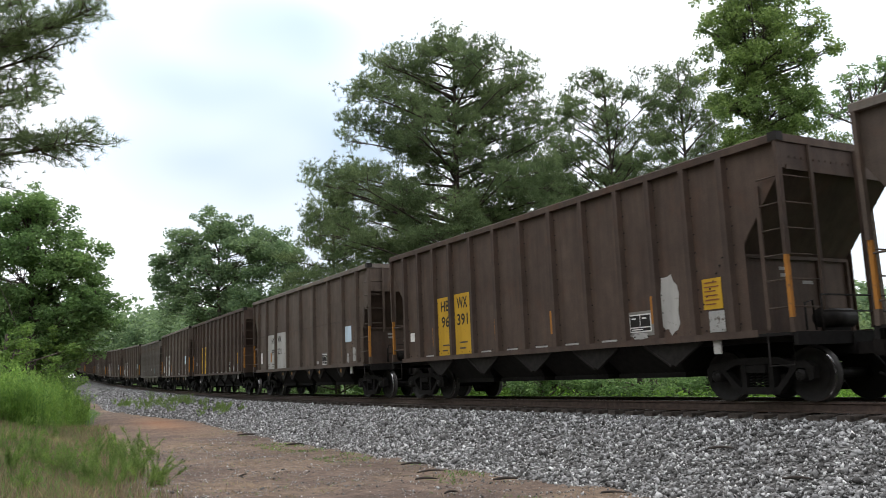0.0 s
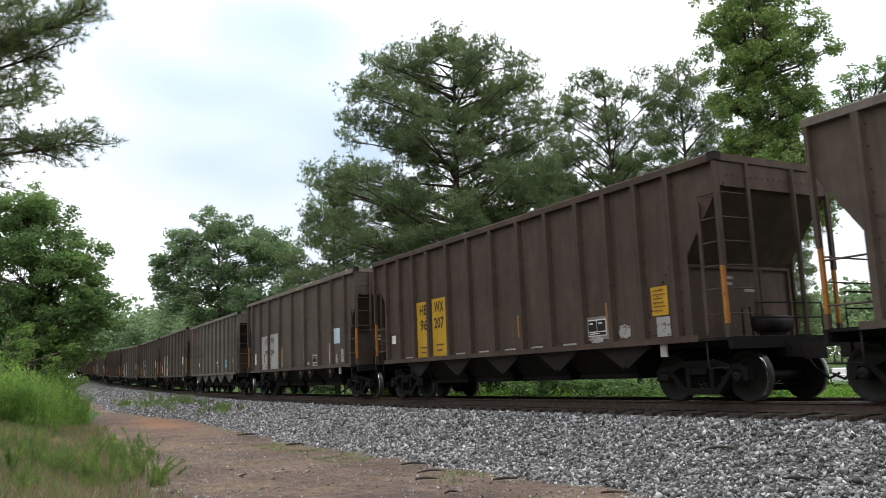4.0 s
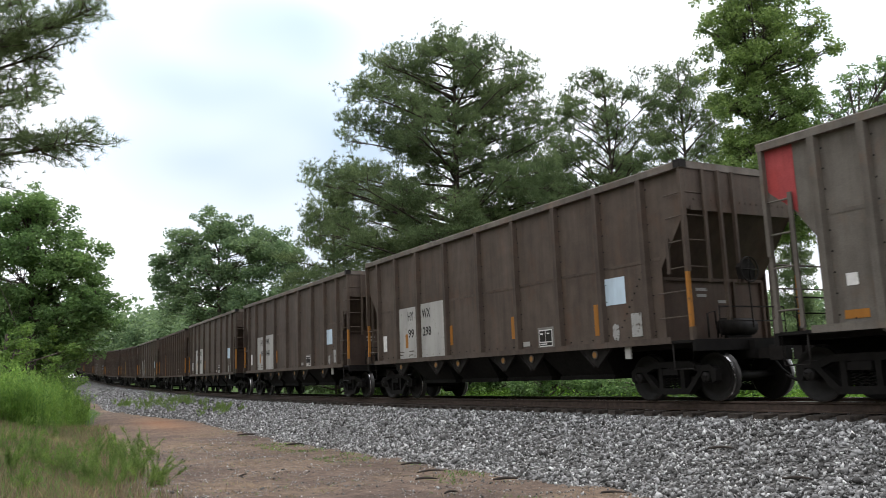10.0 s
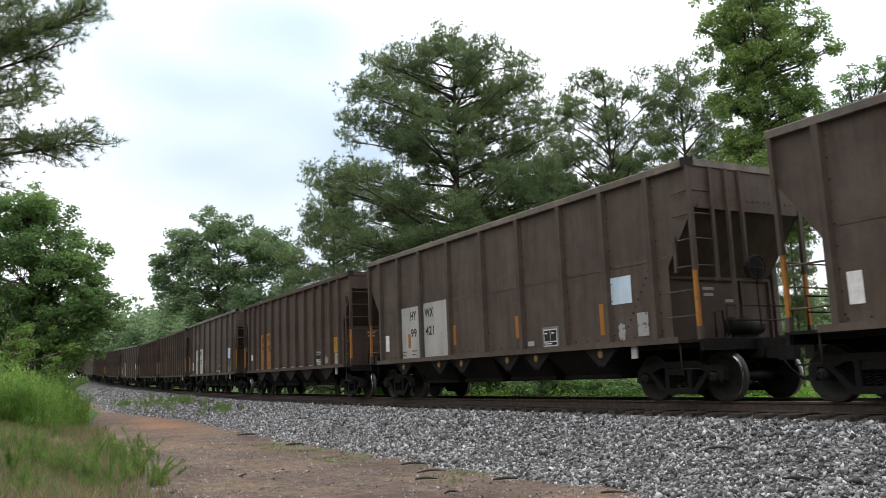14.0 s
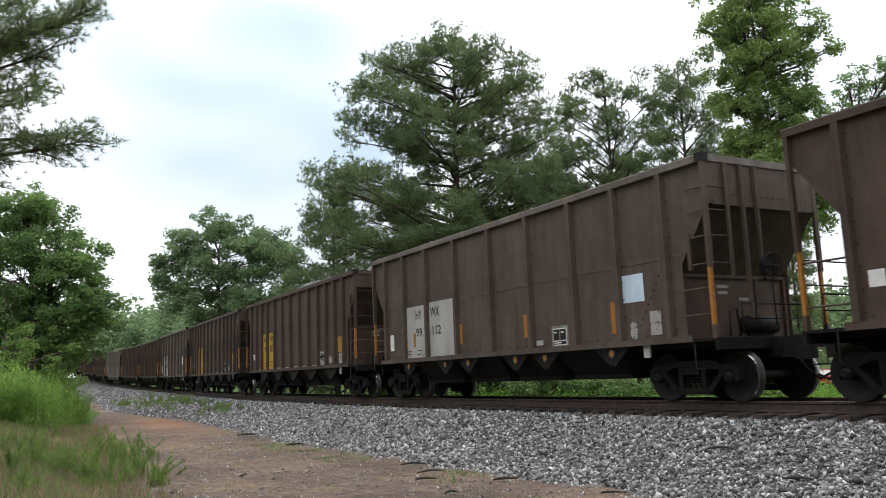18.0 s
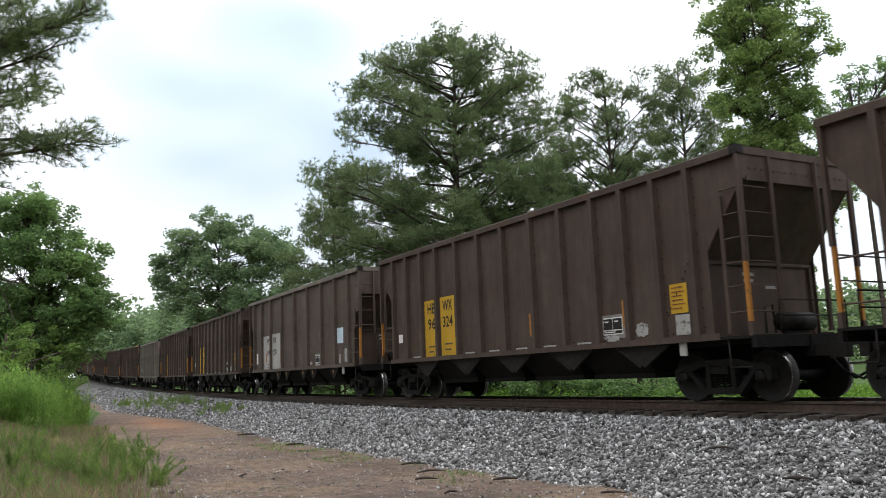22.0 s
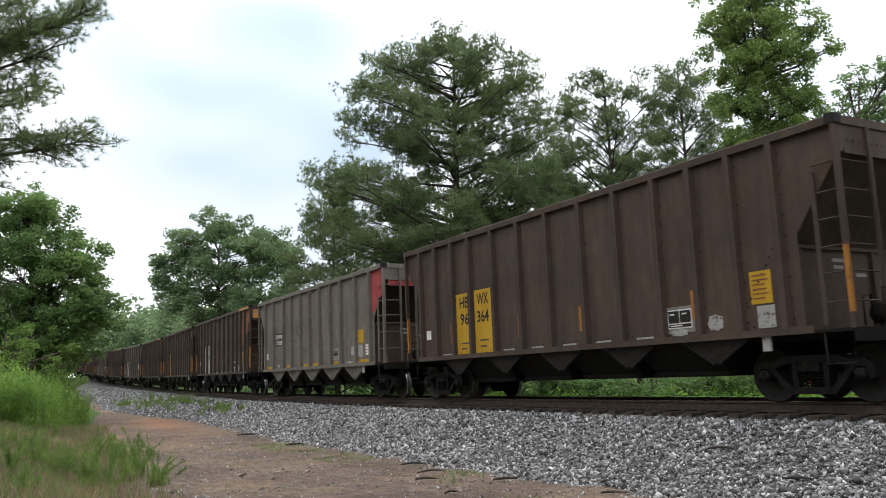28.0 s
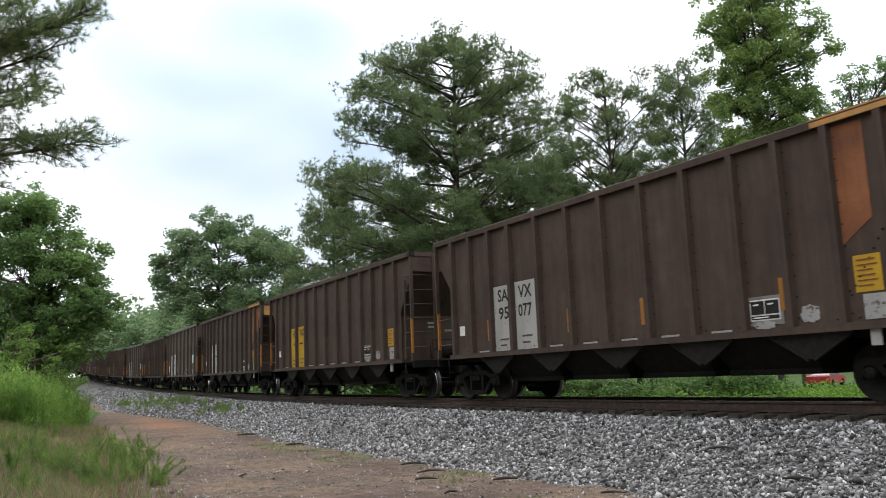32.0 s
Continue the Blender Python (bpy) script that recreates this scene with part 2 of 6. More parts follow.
def part(name, shape, mats, parent, label="", at=None):
    """One mesh object under a thing or a part."""
    me = shape if isinstance(shape, bpy.types.Mesh) else shape.mesh(name, mats if isinstance(mats, (list, tuple)) else [mats])
    ob = new(name, me)
    ob.parent = parent
    if at is not None:
        ob.matrix_basis = at
    if label:
        tagged(ob, label)
    return ob


def soup(name, verts, faces, mats, slots=None, smooth=False):
    """A mesh from arrays, for great numbers of small faces."""
    me = bpy.data.meshes.new(name)
    verts, faces = np.asarray(verts, np.float32), np.asarray(faces, np.int32)
    n, k = faces.shape
    me.vertices.add(len(verts))
    me.vertices.foreach_set("co", verts.ravel())
    me.loops.add(n * k)
    me.loops.foreach_set("vertex_index", faces.ravel())
    me.polygons.add(n)
    me.polygons.foreach_set("loop_start", np.arange(0, n * k, k, dtype=np.int32))
    if slots is not None:
        me.polygons.foreach_set("material_index", np.asarray(slots, np.int32))
    if smooth:
        me.polygons.foreach_set("use_smooth", np.ones(n, bool))
    for m in mats:
        me.materials.append(m)
    me.update(calc_edges=True)
    return me


# ---- ground, ballast, rails ----
rng = np.random.default_rng(7)


def wave(x, y, f, seed=0.0):
    """Smooth cheap unevenness of about -1 to 1."""
    return (np.sin(x * f + seed) * np.cos(y * f * 1.13 + seed * 1.7) + 0.6 * np.sin(x * f * 2.3 - y * f * 1.9 + seed * 0.6)
            + 0.35 * np.sin(x * f * 4.7 + y * f * 5.3 + seed)) / 1.6


def ground_level(x, y):
    x, y = np.asarray(x, float).ravel(), np.asarray(y, float).ravel()
    s, l, tz = lateral(x, y)
    near_foot = -1.1 + 0.3 * np.clip((-8 - s) / 25, 0, 1)
    near = tz + near_foot + 0.05 * np.clip(l - 10.3, 0, 8) * np.clip((-s + 12) / 20, 0, 1) + 1.0 * np.clip((l - 9.8) / 4.2, 0, 1) * np.clip((-2 - s) / 14, 0, 1)
    far = tz - 0.95 - 0.15 * np.clip((-l - 5) / 20, 0, 1) - 0.42 * np.clip((-l - 28) / 16, 0, 1) * np.clip((s + 60) / 30, 0, 1)
    z = np.where(l > 0, near, far)
    z = z + 0.035 * wave(x, y, 1.3, 2.0) * np.clip(1.5 - np.hypot(x, y) / 80, 0.2, 1) + 0.25 * wave(x, y, 0.035, 1.0) * np.clip(np.hypot(x, y) / 80 - 0.6, 0, 4)
    return np.where(abs(l) < 3.4, np.minimum(z, tz - 1.1), z)


def lines(lo, hi, step, reach):
    mid = list(np.arange(lo, hi + step, step))
    out, d = [], step
    a, b = mid[0], mid[-1]
    left, right = [], []
    while b < reach:
        d *= 1.22
        a, b = a - d, b + d
        left.append(a)
        right.append(b)
    return np.array(left[::-1] + mid + right)


gx, gy = lines(-26, 26, 0.5, 2600), lines(3, 60, 0.5, 2600)
GX, GY = np.meshgrid(gx, gy)
GZ = ground_level(GX, GY)
nx, ny = len(gx), len(gy)
idx = np.arange(nx * ny).reshape(ny, nx)
quads = np.stack([idx[:-1, :-1], idx[:-1, 1:], idx[1:, 1:], idx[1:, :-1]], -1).reshape(-1, 4)

GROUND, gn, gl, gb = material("dirt_and_grass", 0.95)
mask = gn.new("ShaderNodeAttribute")
mask.attribute_name = "bare"
f1, f2, f3 = tex(gn, gl, 0.45, 6, 0.6), tex(gn, gl, 6.0, 6, 0.65), tex(gn, gl, 45.0, 4, 0.7)
soil = ramp(gn, gl, f1, [(0.3, (0.096, 0.070, 0.058)), (0.5, (0.146, 0.106, 0.082)), (0.7, (0.21, 0.152, 0.106))])
soil = blend(gn, gl, soil, ramp(gn, gl, f2, [(0.3, (0.55, 0.54, 0.53)), (0.5, (0.95, 0.94, 0.93)), (0.7, (1.45, 1.42, 1.38))]), 1.0, "MULTIPLY")
soil = blend(gn, gl, soil, ramp(gn, gl, f3, [(0.3, (0.55, 0.55, 0.55)), (0.6, (1.1, 1.1, 1.1)), (0.72, (1.9, 1.9, 1.9))]), 1.0, "MULTIPLY")
clay = gn.new("ShaderNodeAttribute")
clay.attribute_name = "clay"
soil = blend(gn, gl, soil, (0.27, 0.135, 0.072), clay.outputs["Fac"])
turf = ramp(gn, gl, f1, [(0.3, (0.036, 0.066, 0.016)), (0.55, (0.052, 0.090, 0.021)), (0.75, (0.068, 0.098, 0.030))])
turf = blend(gn, gl, turf, ramp(gn, gl, f2, [(0.3, (0.6, 0.6, 0.6)), (0.7, (1.3, 1.3, 1.2))]), 1.0, "MULTIPLY")
edge = gn.new("ShaderNodeMath")
edge.operation = "ADD"
gl.new(mask.outputs["Fac"], edge.inputs[0])
gl.new(f2, edge.inputs[1])
cut = ramp(gn, gl, edge.outputs[0], [(0.85, (0, 0, 0)), (1.1, (1, 1, 1))])
gl.new(blend(gn, gl, turf, soil, cut), gb.inputs["Base Color"])
bump(gn, gl, gb, f2, 0.8, 0.08)

ground_mesh = soup("ground", np.stack([GX.ravel(), GY.ravel(), GZ], -1), quads, [GROUND], smooth=True)
gs, gl_, _ = lateral(GX.ravel(), GY.ravel())
edge_l = 11.6 - 4.2 * np.clip(-gs / 34, 0, 1)
bare = np.clip((gl_ - 2.5) / 0.8, 0, 1) * np.clip((edge_l - gl_) / 1.2 + 0.5, 0, 1)
bare = np.where((gs > 2) & (gl_ > 3), np.clip(1.5 - np.clip(gl_ - 16, 0, 9) / 6, 0, 1), bare) * np.clip((gs + 75) / 20, 0, 1)
at = ground_mesh.attributes.new("bare", "FLOAT", "POINT")
at.data.foreach_set("value", bare.astype(np.float32))
at = ground_mesh.attributes.new("clay", "FLOAT", "POINT")
cl = np.exp(-(((gs + 21) / 4.5) ** 2 + ((gl_ - 6.2) / 0.9) ** 2)) * 0.7
at.data.foreach_set("value", cl.astype(np.float32))
ground = tagged(new("ground", ground_mesh), "reddish dirt track and grassy field beside the railway", "ground", kind="structure")

# ballast bed
lats = np.array([-4.3, -3.6, -2.9, -2.2, -1.8, -1.2, -0.8, 0.0, 0.8, 1.2, 1.75, 2.1, 2.6, 3.1, 3.6, 4.1, 4.7, 5.1])
ups = np.array([-1.25, -0.95, -0.6, -0.28, -0.2, -0.18, -0.19, -0.2, -0.22, -0.27, -0.30, -0.35, -0.46, -0.60, -0.76, -0.92, -1.09, -1.2])
ss = np.concatenate([np.arange(-260, -60, 2.0), np.arange(-60, 24, 0.35), np.arange(24, 120, 2.0)])


def widen(s, l):
    """Further off the shoulder runs out wider."""
    return l + np.clip(l - 2, 0, 4) / 3 * 2.3 * np.clip((-21 - s) / 14, 0, 1)


bx, by, bz, bt = (np.interp(ss, TS, a) for a in (TX, TY, TZ, TH))
WL = widen(ss[:, None], lats[None, :])
LX = bx[:, None] + WL * np.sin(bt)[:, None]
LY = by[:, None] - WL * np.cos(bt)[:, None]
rise = 0.3 * np.clip((-8 - ss) / 25, 0, 1)[:, None] * np.clip((lats - 2) / 2.2, 0, 1)
LZ = bz[:, None] + ups + rise + 0.03 * wave(LX, LY, 3.1, 4.0) * (lats > 1.9)
LZ[:, -1] -= 0.12
bi = np.arange(LX.size).reshape(LX.shape)
bq = np.stack([bi[:-1, :-1], bi[:-1, 1:], bi[1:, 1:], bi[1:, :-1]], -1).reshape(-1, 4)
BALLAST, n_, l_, b_ = material("grey_crushed_stone", 0.9)
co = n_.new("ShaderNodeTexCoord")
vor = n_.new("ShaderNodeTexVoronoi")
vor.inputs["Scale"].default_value = 17.0
l_.new(co.outputs["Object"], vor.inputs["Vector"])
sep = n_.new("ShaderNodeSeparateColor")
l_.new(vor.outputs["Color"], sep.inputs["Color"])
c = ramp(n_, l_, sep.outputs[0], [(0.0, (0.037, 0.0355, 0.0333)), (0.45, (0.141, 0.137, 0.133)), (0.8, (0.244, 0.24, 0.237)), (1.0, (0.385, 0.377, 0.363))])
# Colour darkens towards each stone's edge, standing in for shade in the gaps.
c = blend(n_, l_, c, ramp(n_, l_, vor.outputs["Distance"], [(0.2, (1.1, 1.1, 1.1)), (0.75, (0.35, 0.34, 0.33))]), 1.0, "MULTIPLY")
c = blend(n_, l_, c, ramp(n_, l_, tex(n_, l_, 0.8, 4), [(0.3, (0.8, 0.78, 0.75)), (0.7, (1.1, 1.1, 1.1))]), 1.0, "MULTIPLY")
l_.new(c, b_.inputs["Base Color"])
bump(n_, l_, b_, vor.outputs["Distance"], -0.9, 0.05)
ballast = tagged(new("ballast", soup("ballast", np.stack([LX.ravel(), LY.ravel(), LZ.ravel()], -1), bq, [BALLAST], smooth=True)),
                 "grey crushed stone ballast under the railway track", "ballast", kind="structure")

# loose stones over the bed
STONE, n_, l_, b_ = material("loose_stone", 0.85)
geo = n_.new("ShaderNodeNewGeometry")
c = ramp(n_, l_, geo.outputs["Random Per Island"], [(0.0, (0.055, 0.052, 0.049)), (0.33, (0.14, 0.135, 0.129)), (0.68, (0.27, 0.265, 0.26)), (0.9, (0.45, 0.44, 0.43)), (1.0, (0.68, 0.67, 0.65))])
c = blend(n_, l_, c, ramp(n_, l_, tex(n_, l_, 30, 3), [(0.3, (0.7, 0.7, 0.7)), (0.7, (1.15, 1.15, 1.15))]), 1.0, "MULTIPLY")
l_.new(c, b_.inputs["Base Color"])
OCT = np.array([(1, 0, 0), (-1, 0, 0), (0, 1, 0), (0, -1, 0), (0, 0, 1), (0, 0, -1)], float)
OCTF = np.array([(0, 2, 4), (2, 1, 4), (1, 3, 4), (3, 0, 4), (2, 0, 5), (1, 2, 5), (3, 1, 5), (0, 3, 5)])


def turns(n):
    """n random rotations as 3 x 3 arrays."""
    q = rng.normal(size=(n, 4))
    q /= np.linalg.norm(q, axis=1)[:, None]
    w, x, y, z = q.T
    return np.stack([1 - 2 * (y * y + z * z), 2 * (x * y - z * w), 2 * (x * z + y * w), 2 * (x * y + z * w), 1 - 2 * (x * x + z * z), 2 * (y * z - x * w),
                     2 * (x * z - y * w), 2 * (y * z + x * w), 1 - 2 * (x * x + y * y)], -1).reshape(n, 3, 3)


def stones(pos, size):
    n = len(pos)
    v = OCT[None] * (1 + rng.uniform(-0.45, 0.35, (n, 6, 1))) + rng.normal(0, 0.22, (n, 6, 3))
    v = np.einsum("nij,nkj->nki", turns(n), v * (size[:, None, None] * np.array([1.0, 0.8, 0.65])))
    v = v + pos[:, None, :]
    f = OCTF[None] + (np.arange(n) * 6)[:, None, None]
    return v.reshape(-1, 3), f.reshape(-1, 3)


def scatter_bed(n, s0, s1, l0, l1, size):
    s, l = rng.uniform(s0, s1, n), rng.uniform(l0, l1, n)
    x, y, z, t = (np.interp(s, TS, a) for a in (TX, TY, TZ, TH))
    r = 0.3 * np.clip((-8 - s) / 25, 0, 1) * np.clip((l - 2) / 2.2, 0, 1)
    up = np.interp(l, lats, ups) + r
    wl_ = widen(s, l)
    px, py = x + wl_ * np.sin(t), y - wl_ * np.cos(t)
    k = size * rng.lognormal(0, 0.28, n)
    return np.stack([px, py, z + up + 0.03 * wave(px, py, 3.1, 4.0) * (l > 1.9) + k * rng.uniform(-0.1, 0.6, n)], -1), k


beds = [scatter_bed(21500, 2, 19, 1.5, 5.0, 0.034), scatter_bed(21500, -16, 2, 1.5, 5.0, 0.035), scatter_bed(20000, -45, -16, 1.4, 4.8, 0.042),
        scatter_bed(8000, -100, -45, 1.0, 4.6, 0.06), scatter_bed(1500, -10, 19, -1.2, 0.9, 0.03), scatter_bed(4200, -20, 16, 4.6, 6.0, 0.022)]
sv, sf = stones(np.concatenate([b[0] for b in beds]), np.concatenate([b[1] for b in beds]))
tagged(new("ballast_stone", soup("ballast_stone", sv, sf, [STONE])), "loose grey crushed stones on the railway bed", "stones", kind="stuff")

# rails
RAILPROF = [(-0.07, -0.18), (0.07, -0.18), (0.07, -0.165), (0.012, -0.145), (0.010, -0.05), (0.036, -0.036), (0.036, -0.004), (0.026, 0.0), (-0.026, 0.0), (-0.036, -0.004), (-0.036, -0.036), (-0.010, -0.05), (-0.012, -0.145), (-0.07, -0.165)]


def rail(lat, label):
    sh = Shape()
    at_s = list(np.arange(-260, -60, 5.0)) + list(np.arange(-60, 30, 1.5)) + list(np.arange(30, 121, 10.0))
    k = len(RAILPROF)
    v = []
    for s in at_s:
        x, y, z, th = on_track(s)
        for a, b in RAILPROF:
            w = lat + a
            v.append((x + w * math.sin(th), y - w * math.cos(th), z + b))
    f, m = [], []
    for i in range(len(at_s) - 1):
        for j in range(k):
            a, b = i * k + j, i * k + (j + 1) % k
            f.append((a, b, b + k, a + k))
            m.append(1 if j == 7 else 0)
    sh.add(v, f)
    sh.m = m
    return tagged(new("rail", sh.mesh("rail", [RAIL, RAILTOP])), label, "rail", "rails of the track", "structure")


rail(0.755, "rusty steel rail with a polished head")
rail(-0.755, "rusty steel rail with a polished head")
tie_mesh = Shape().prism([(-0.115, 0), (0.115, 0), (0.115, 0.15), (0.10, 0.165), (-0.10, 0.165), (-0.115, 0.15)], 1, -1.3, 1.3).mesh("tie", [TIE])
for i in range(90):
    s = 18 - i * 0.53
    x, y, z, th = on_track(s)
    tie = new("railway_tie", tie_mesh)
    tie.matrix_basis = pose(x, y, z - 0.352 + random.uniform(-0.006, 0.006), 0, 0, math.degrees(th) + random.uniform(-1, 1))
    tagged(tie, "dark weathered wooden tie sunk in the ballast", "railway tie", "ties under the rails")

# pebbles and bark bits strewn over the dirt
n = 120000
px_, py_ = rng.uniform(-8, 7, n), rng.uniform(8.5, 40, n)
ps, pl_, _ = lateral(px_, py_)
ok = (pl_ > 4.6) & (pl_ < 11.5) & (rng.uniform(0, 1, n) < 1.25 - py_ / 40) & (wave(px_, py_, 1.7, 5.0) + rng.normal(0, 0.5, n) > -0.1)
px_, py_ = px_[ok], py_[ok]
k = 0.0095 * rng.lognormal(0, 0.5, len(px_))
pv, pf = stones(np.stack([px_, py_, ground_level(px_, py_) + k * 0.3], -1), k)
tagged(new("pebble", soup("pebble", pv, pf, [STONE])), "small pale pebbles strewn over the dirt track", "stones", kind="stuff")
def floor_at(x, y):
    return float(ground_level(np.array([x]), np.array([y]))[0])


STICK = plain("dead_wood", (0.05, 0.042, 0.036), 0.9, 0, 0.4, 14, 0.4)


def stick(x, y, length, turn_deg, r, up=0.02):
    z = floor_at(x, y)
    s_, l_2, tz = lateral(np.array([x]), np.array([y]))
    if l_2[0] < 4.9:
        z = float(tz[0] + np.interp(l_2[0], lats, ups)) + 0.03
    sh = Shape()
    pts = [(length * (t - 0.5), 0.05 * length * math.sin(5 * t + x), r * 0.8 + 0.02 * math.sin(3 * t)) for t in np.linspace(0, 1, 6)]
    sh.tube(pts, [r * 0.7, r, r * 1.1, r, r * 0.8, r * 0.4], 6)
    sh.tube([pts[3], (pts[3][0] + 0.1 * length, 0.16 * length, r * 1.6)], [r * 0.5, r * 0.2], 5)
    ob = new("dead_stick", sh.mesh("dead_stick", [STICK]))
    ob.matrix_basis = pose(x, y, z + up, 0, 0, turn_deg)
    return tagged(ob, "dark broken stick lying beside the ballast", "stick", "sticks by the track")


for a, l0, length, d, r in ((7.2, 3.2, 0.55, -35, 0.03), (9.0, 3.9, 0.5, -28, 0.028), (0.9, 5.1, 0.7, 5, 0.03), (2.4, 5.5, 0.8, 22, 0.025), (4.4, 5.2, 0.6, 10, 0.035), (-6.3, 5.1, 0.7, 30, 0.04), (-11.5, 5.0, 0.9, 5, 0.04),
                            (3.5, 6.2, 0.55, -8, 0.03), (5.0, 6.6, 0.35, 40, 0.025), (0.0, 8.3, 0.4, 70, 0.02), (6.8, 5.0, 0.5, -20, 0.025), (-2.6, 3.9, 0.5, -30, 0.02)):
    p = off_track(a, l0)
    stick(p.x, p.y, length * 0.7, d, r * 0.7)


# ---- the train ----
SPEED = (7.72626, 0.0256766, -7.3222e-4, 1.2507e-5)      # way gone after t seconds: these times t, t^2, t^3, t^4
SURGE = {0: -0.07, 1: -0.03, 2: -0.01, 3: 0.15, 6: 0.01, 7: 0.08, 8: -0.06, 9: -0.11, 10: -0.05, 11: 0.07, 12: 0.04, 13: 0.09, 14: 0.03,
         18: 0.06, 19: 0.09, 20: -0.02, 22: -0.05, 24: 0.1, 25: -0.06, 28: -0.02, 29: 0.07, 32: -0.13}      # the slack running through the train
STARTS = {-1: 16.11, 0: 0.22, 1: -16.06, 2: -32.43, 3: -48.52, 4: -64.89, 5: -81.05, 6: -97.18, 7: -113.40, 8: -129.56, 9: -145.84, 10: -161.94,
          11: -178.15, 12: -194.40, 13: -210.60, 14: -226.86, 15: -243.13, 16: -259.41, 17: -275.60, 18: -291.81}
for i in range(19, 28):
    STARTS[i] = STARTS[i - 1] - 16.23
WHEEL_R = 0.457

STYLES = {
    "A": dict(half=7.354, top=4.435, paint=BROWN, rim=BROWN, posts=[-6.42, -5.5, -4.56, -3.64, -2.5, -1.33, -0.17, 1.05, 2.2, 3.34, 4.27, 5.2, 6.1], notch=(6.42, 2.72, 1.17), seam=None, lead=dict(rungs=(1.55, 2.0, 2.41, 2.84, 3.27, 3.72), stile=(1.2, 3.62), end_y=-0.78, end_z=1.5, posts=((0.45, 1.2),))),
    "B": dict(half=7.252, top=4.50, paint=UMBER, rim=RIM, posts=[-6.35, -5.04, -3.59, -1.90, -0.12, 1.58, 3.25, 4.72, 6.09], notch=(6.47, 2.56, 1.06), seam=2.74, lead=dict(rungs=(1.58, 2.05, 2.49, 2.99, 3.46, 3.9), stile=(2.4, 3.08), end_y=-1.02, end_z=2.2, posts=((-0.62, 1.5), (-0.24, 2.2)))),
    "C": dict(half=7.22, top=4.326, paint=TAN, rim=GREY, posts=[-6.2, -5.36, -4.46, -3.38, -2.25, -1.13, 0.01, 1.17, 2.30, 3.44, 4.5, 5.41, 6.2], notch=(6.33, 2.62, 1.17), seam=2.93, lead=dict(rungs=(1.61, 2.14, 2.67, 3.15, 3.66), stile=(1.2, 3.3), end_y=-0.98, end_z=1.2, posts=((-0.55, 1.2), (-0.1, 2.4), (0.35, 2.4)))),
    "G": dict(half=7.37, top=4.347, paint=GREY, rim=GREY, posts=[-6.27, -4.97, -3.46, -2.36, -1.16, -0.02, 1.15, 2.35, 3.44, 4.85, 6.13], notch=(6.36, 2.66, 1.2), seam=None, lead=dict(rungs=(1.61, 2.14, 2.67, 3.15, 3.66), stile=(1.2, 3.3), end_y=-0.95, end_z=1.2, posts=((-0.4, 1.2), (0.4, 1.2)))),
}
SIDE = 1.465       # side sheet
FACE = 1.572       # outer face of the posts
FLOOR = 1.10      # underside of the side sill
_made = {}


def kept(key, make):
    if key not in _made:
        _made[key] = make()
    return _made[key]


def side_sheet(k):
    """The side sheet, cut away on the slant at both ends."""
    st = STYLES[k]
    h, top, (nu, nz, rise) = st["half"], st["top"], st["notch"]
    lo, hi = FLOOR + 0.06, top - 0.1
    sh = Shape().prism([(-nu, lo), (nu, lo), (nu, nz), (h - 0.02, nz + rise), (h - 0.02, hi), (-h + 0.02, hi), (-h + 0.02, nz + rise), (-nu, nz)], 1, -0.012, 0.0)
    return sh.mesh("side_sheet", [st["paint"]])


def end_wall(k):
    st = STYLES[k]
    h, top, (nu, nz, rise) = st["half"], st["top"], st["notch"]
    sh = Shape().box(h - 0.05, h - 0.03, -SIDE + 0.014, SIDE - 0.014, nz + rise - 0.04, top - 0.1)
    sh.box(h - 0.03, h - 0.012, -SIDE + 0.1, SIDE - 0.1, nz + rise - 0.06, nz + rise + 0.02)
    for i in range(17):
        y = -1.25 + i * 2.5 / 16
        sh.box(h - 0.03, h - 0.018, y - 0.018, y + 0.018, nz + rise + 0.14, nz + rise + 0.176)
    return sh.mesh("end_wall", [st["paint"]])


def slope_sheet(k):
    st = STYLES[k]
    h, (nu, nz, rise) = st["half"], st["notch"]
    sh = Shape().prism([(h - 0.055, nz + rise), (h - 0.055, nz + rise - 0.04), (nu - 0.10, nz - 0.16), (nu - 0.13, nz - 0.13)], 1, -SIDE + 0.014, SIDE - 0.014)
    # Darker than the paint on B, C, G: underside shade put into colour.
    return sh.mesh("slope_sheet", [SHADE_AND_MARK if k in "CG" else BROWN])


def bulkhead(k):
    """The cross wall under the slope sheet, with two stiffeners and the lower edge angle."""
    st = STYLES[k]
    nu, nz, _ = st["notch"]
    sh = Shape().box(nu - 0.12, nu - 0.10, -SIDE + 0.014, SIDE - 0.014, FLOOR + 0.02, nz - 0.17)
    for y in (-1.38, 0.55, 1.38):
        sh.box(nu - 0.105, nu - 0.04, y - 0.035, y + 0.035, FLOOR + 0.05, nz - 0.22)
    sh.box(nu - 0.105, nu - 0.05, -SIDE + 0.05, SIDE - 0.05, nz - 0.23, nz - 0.17)
    # One dark brown for all; on B, C, G it stands for recess shade.
    return sh.mesh("bulkhead", [BROWN])


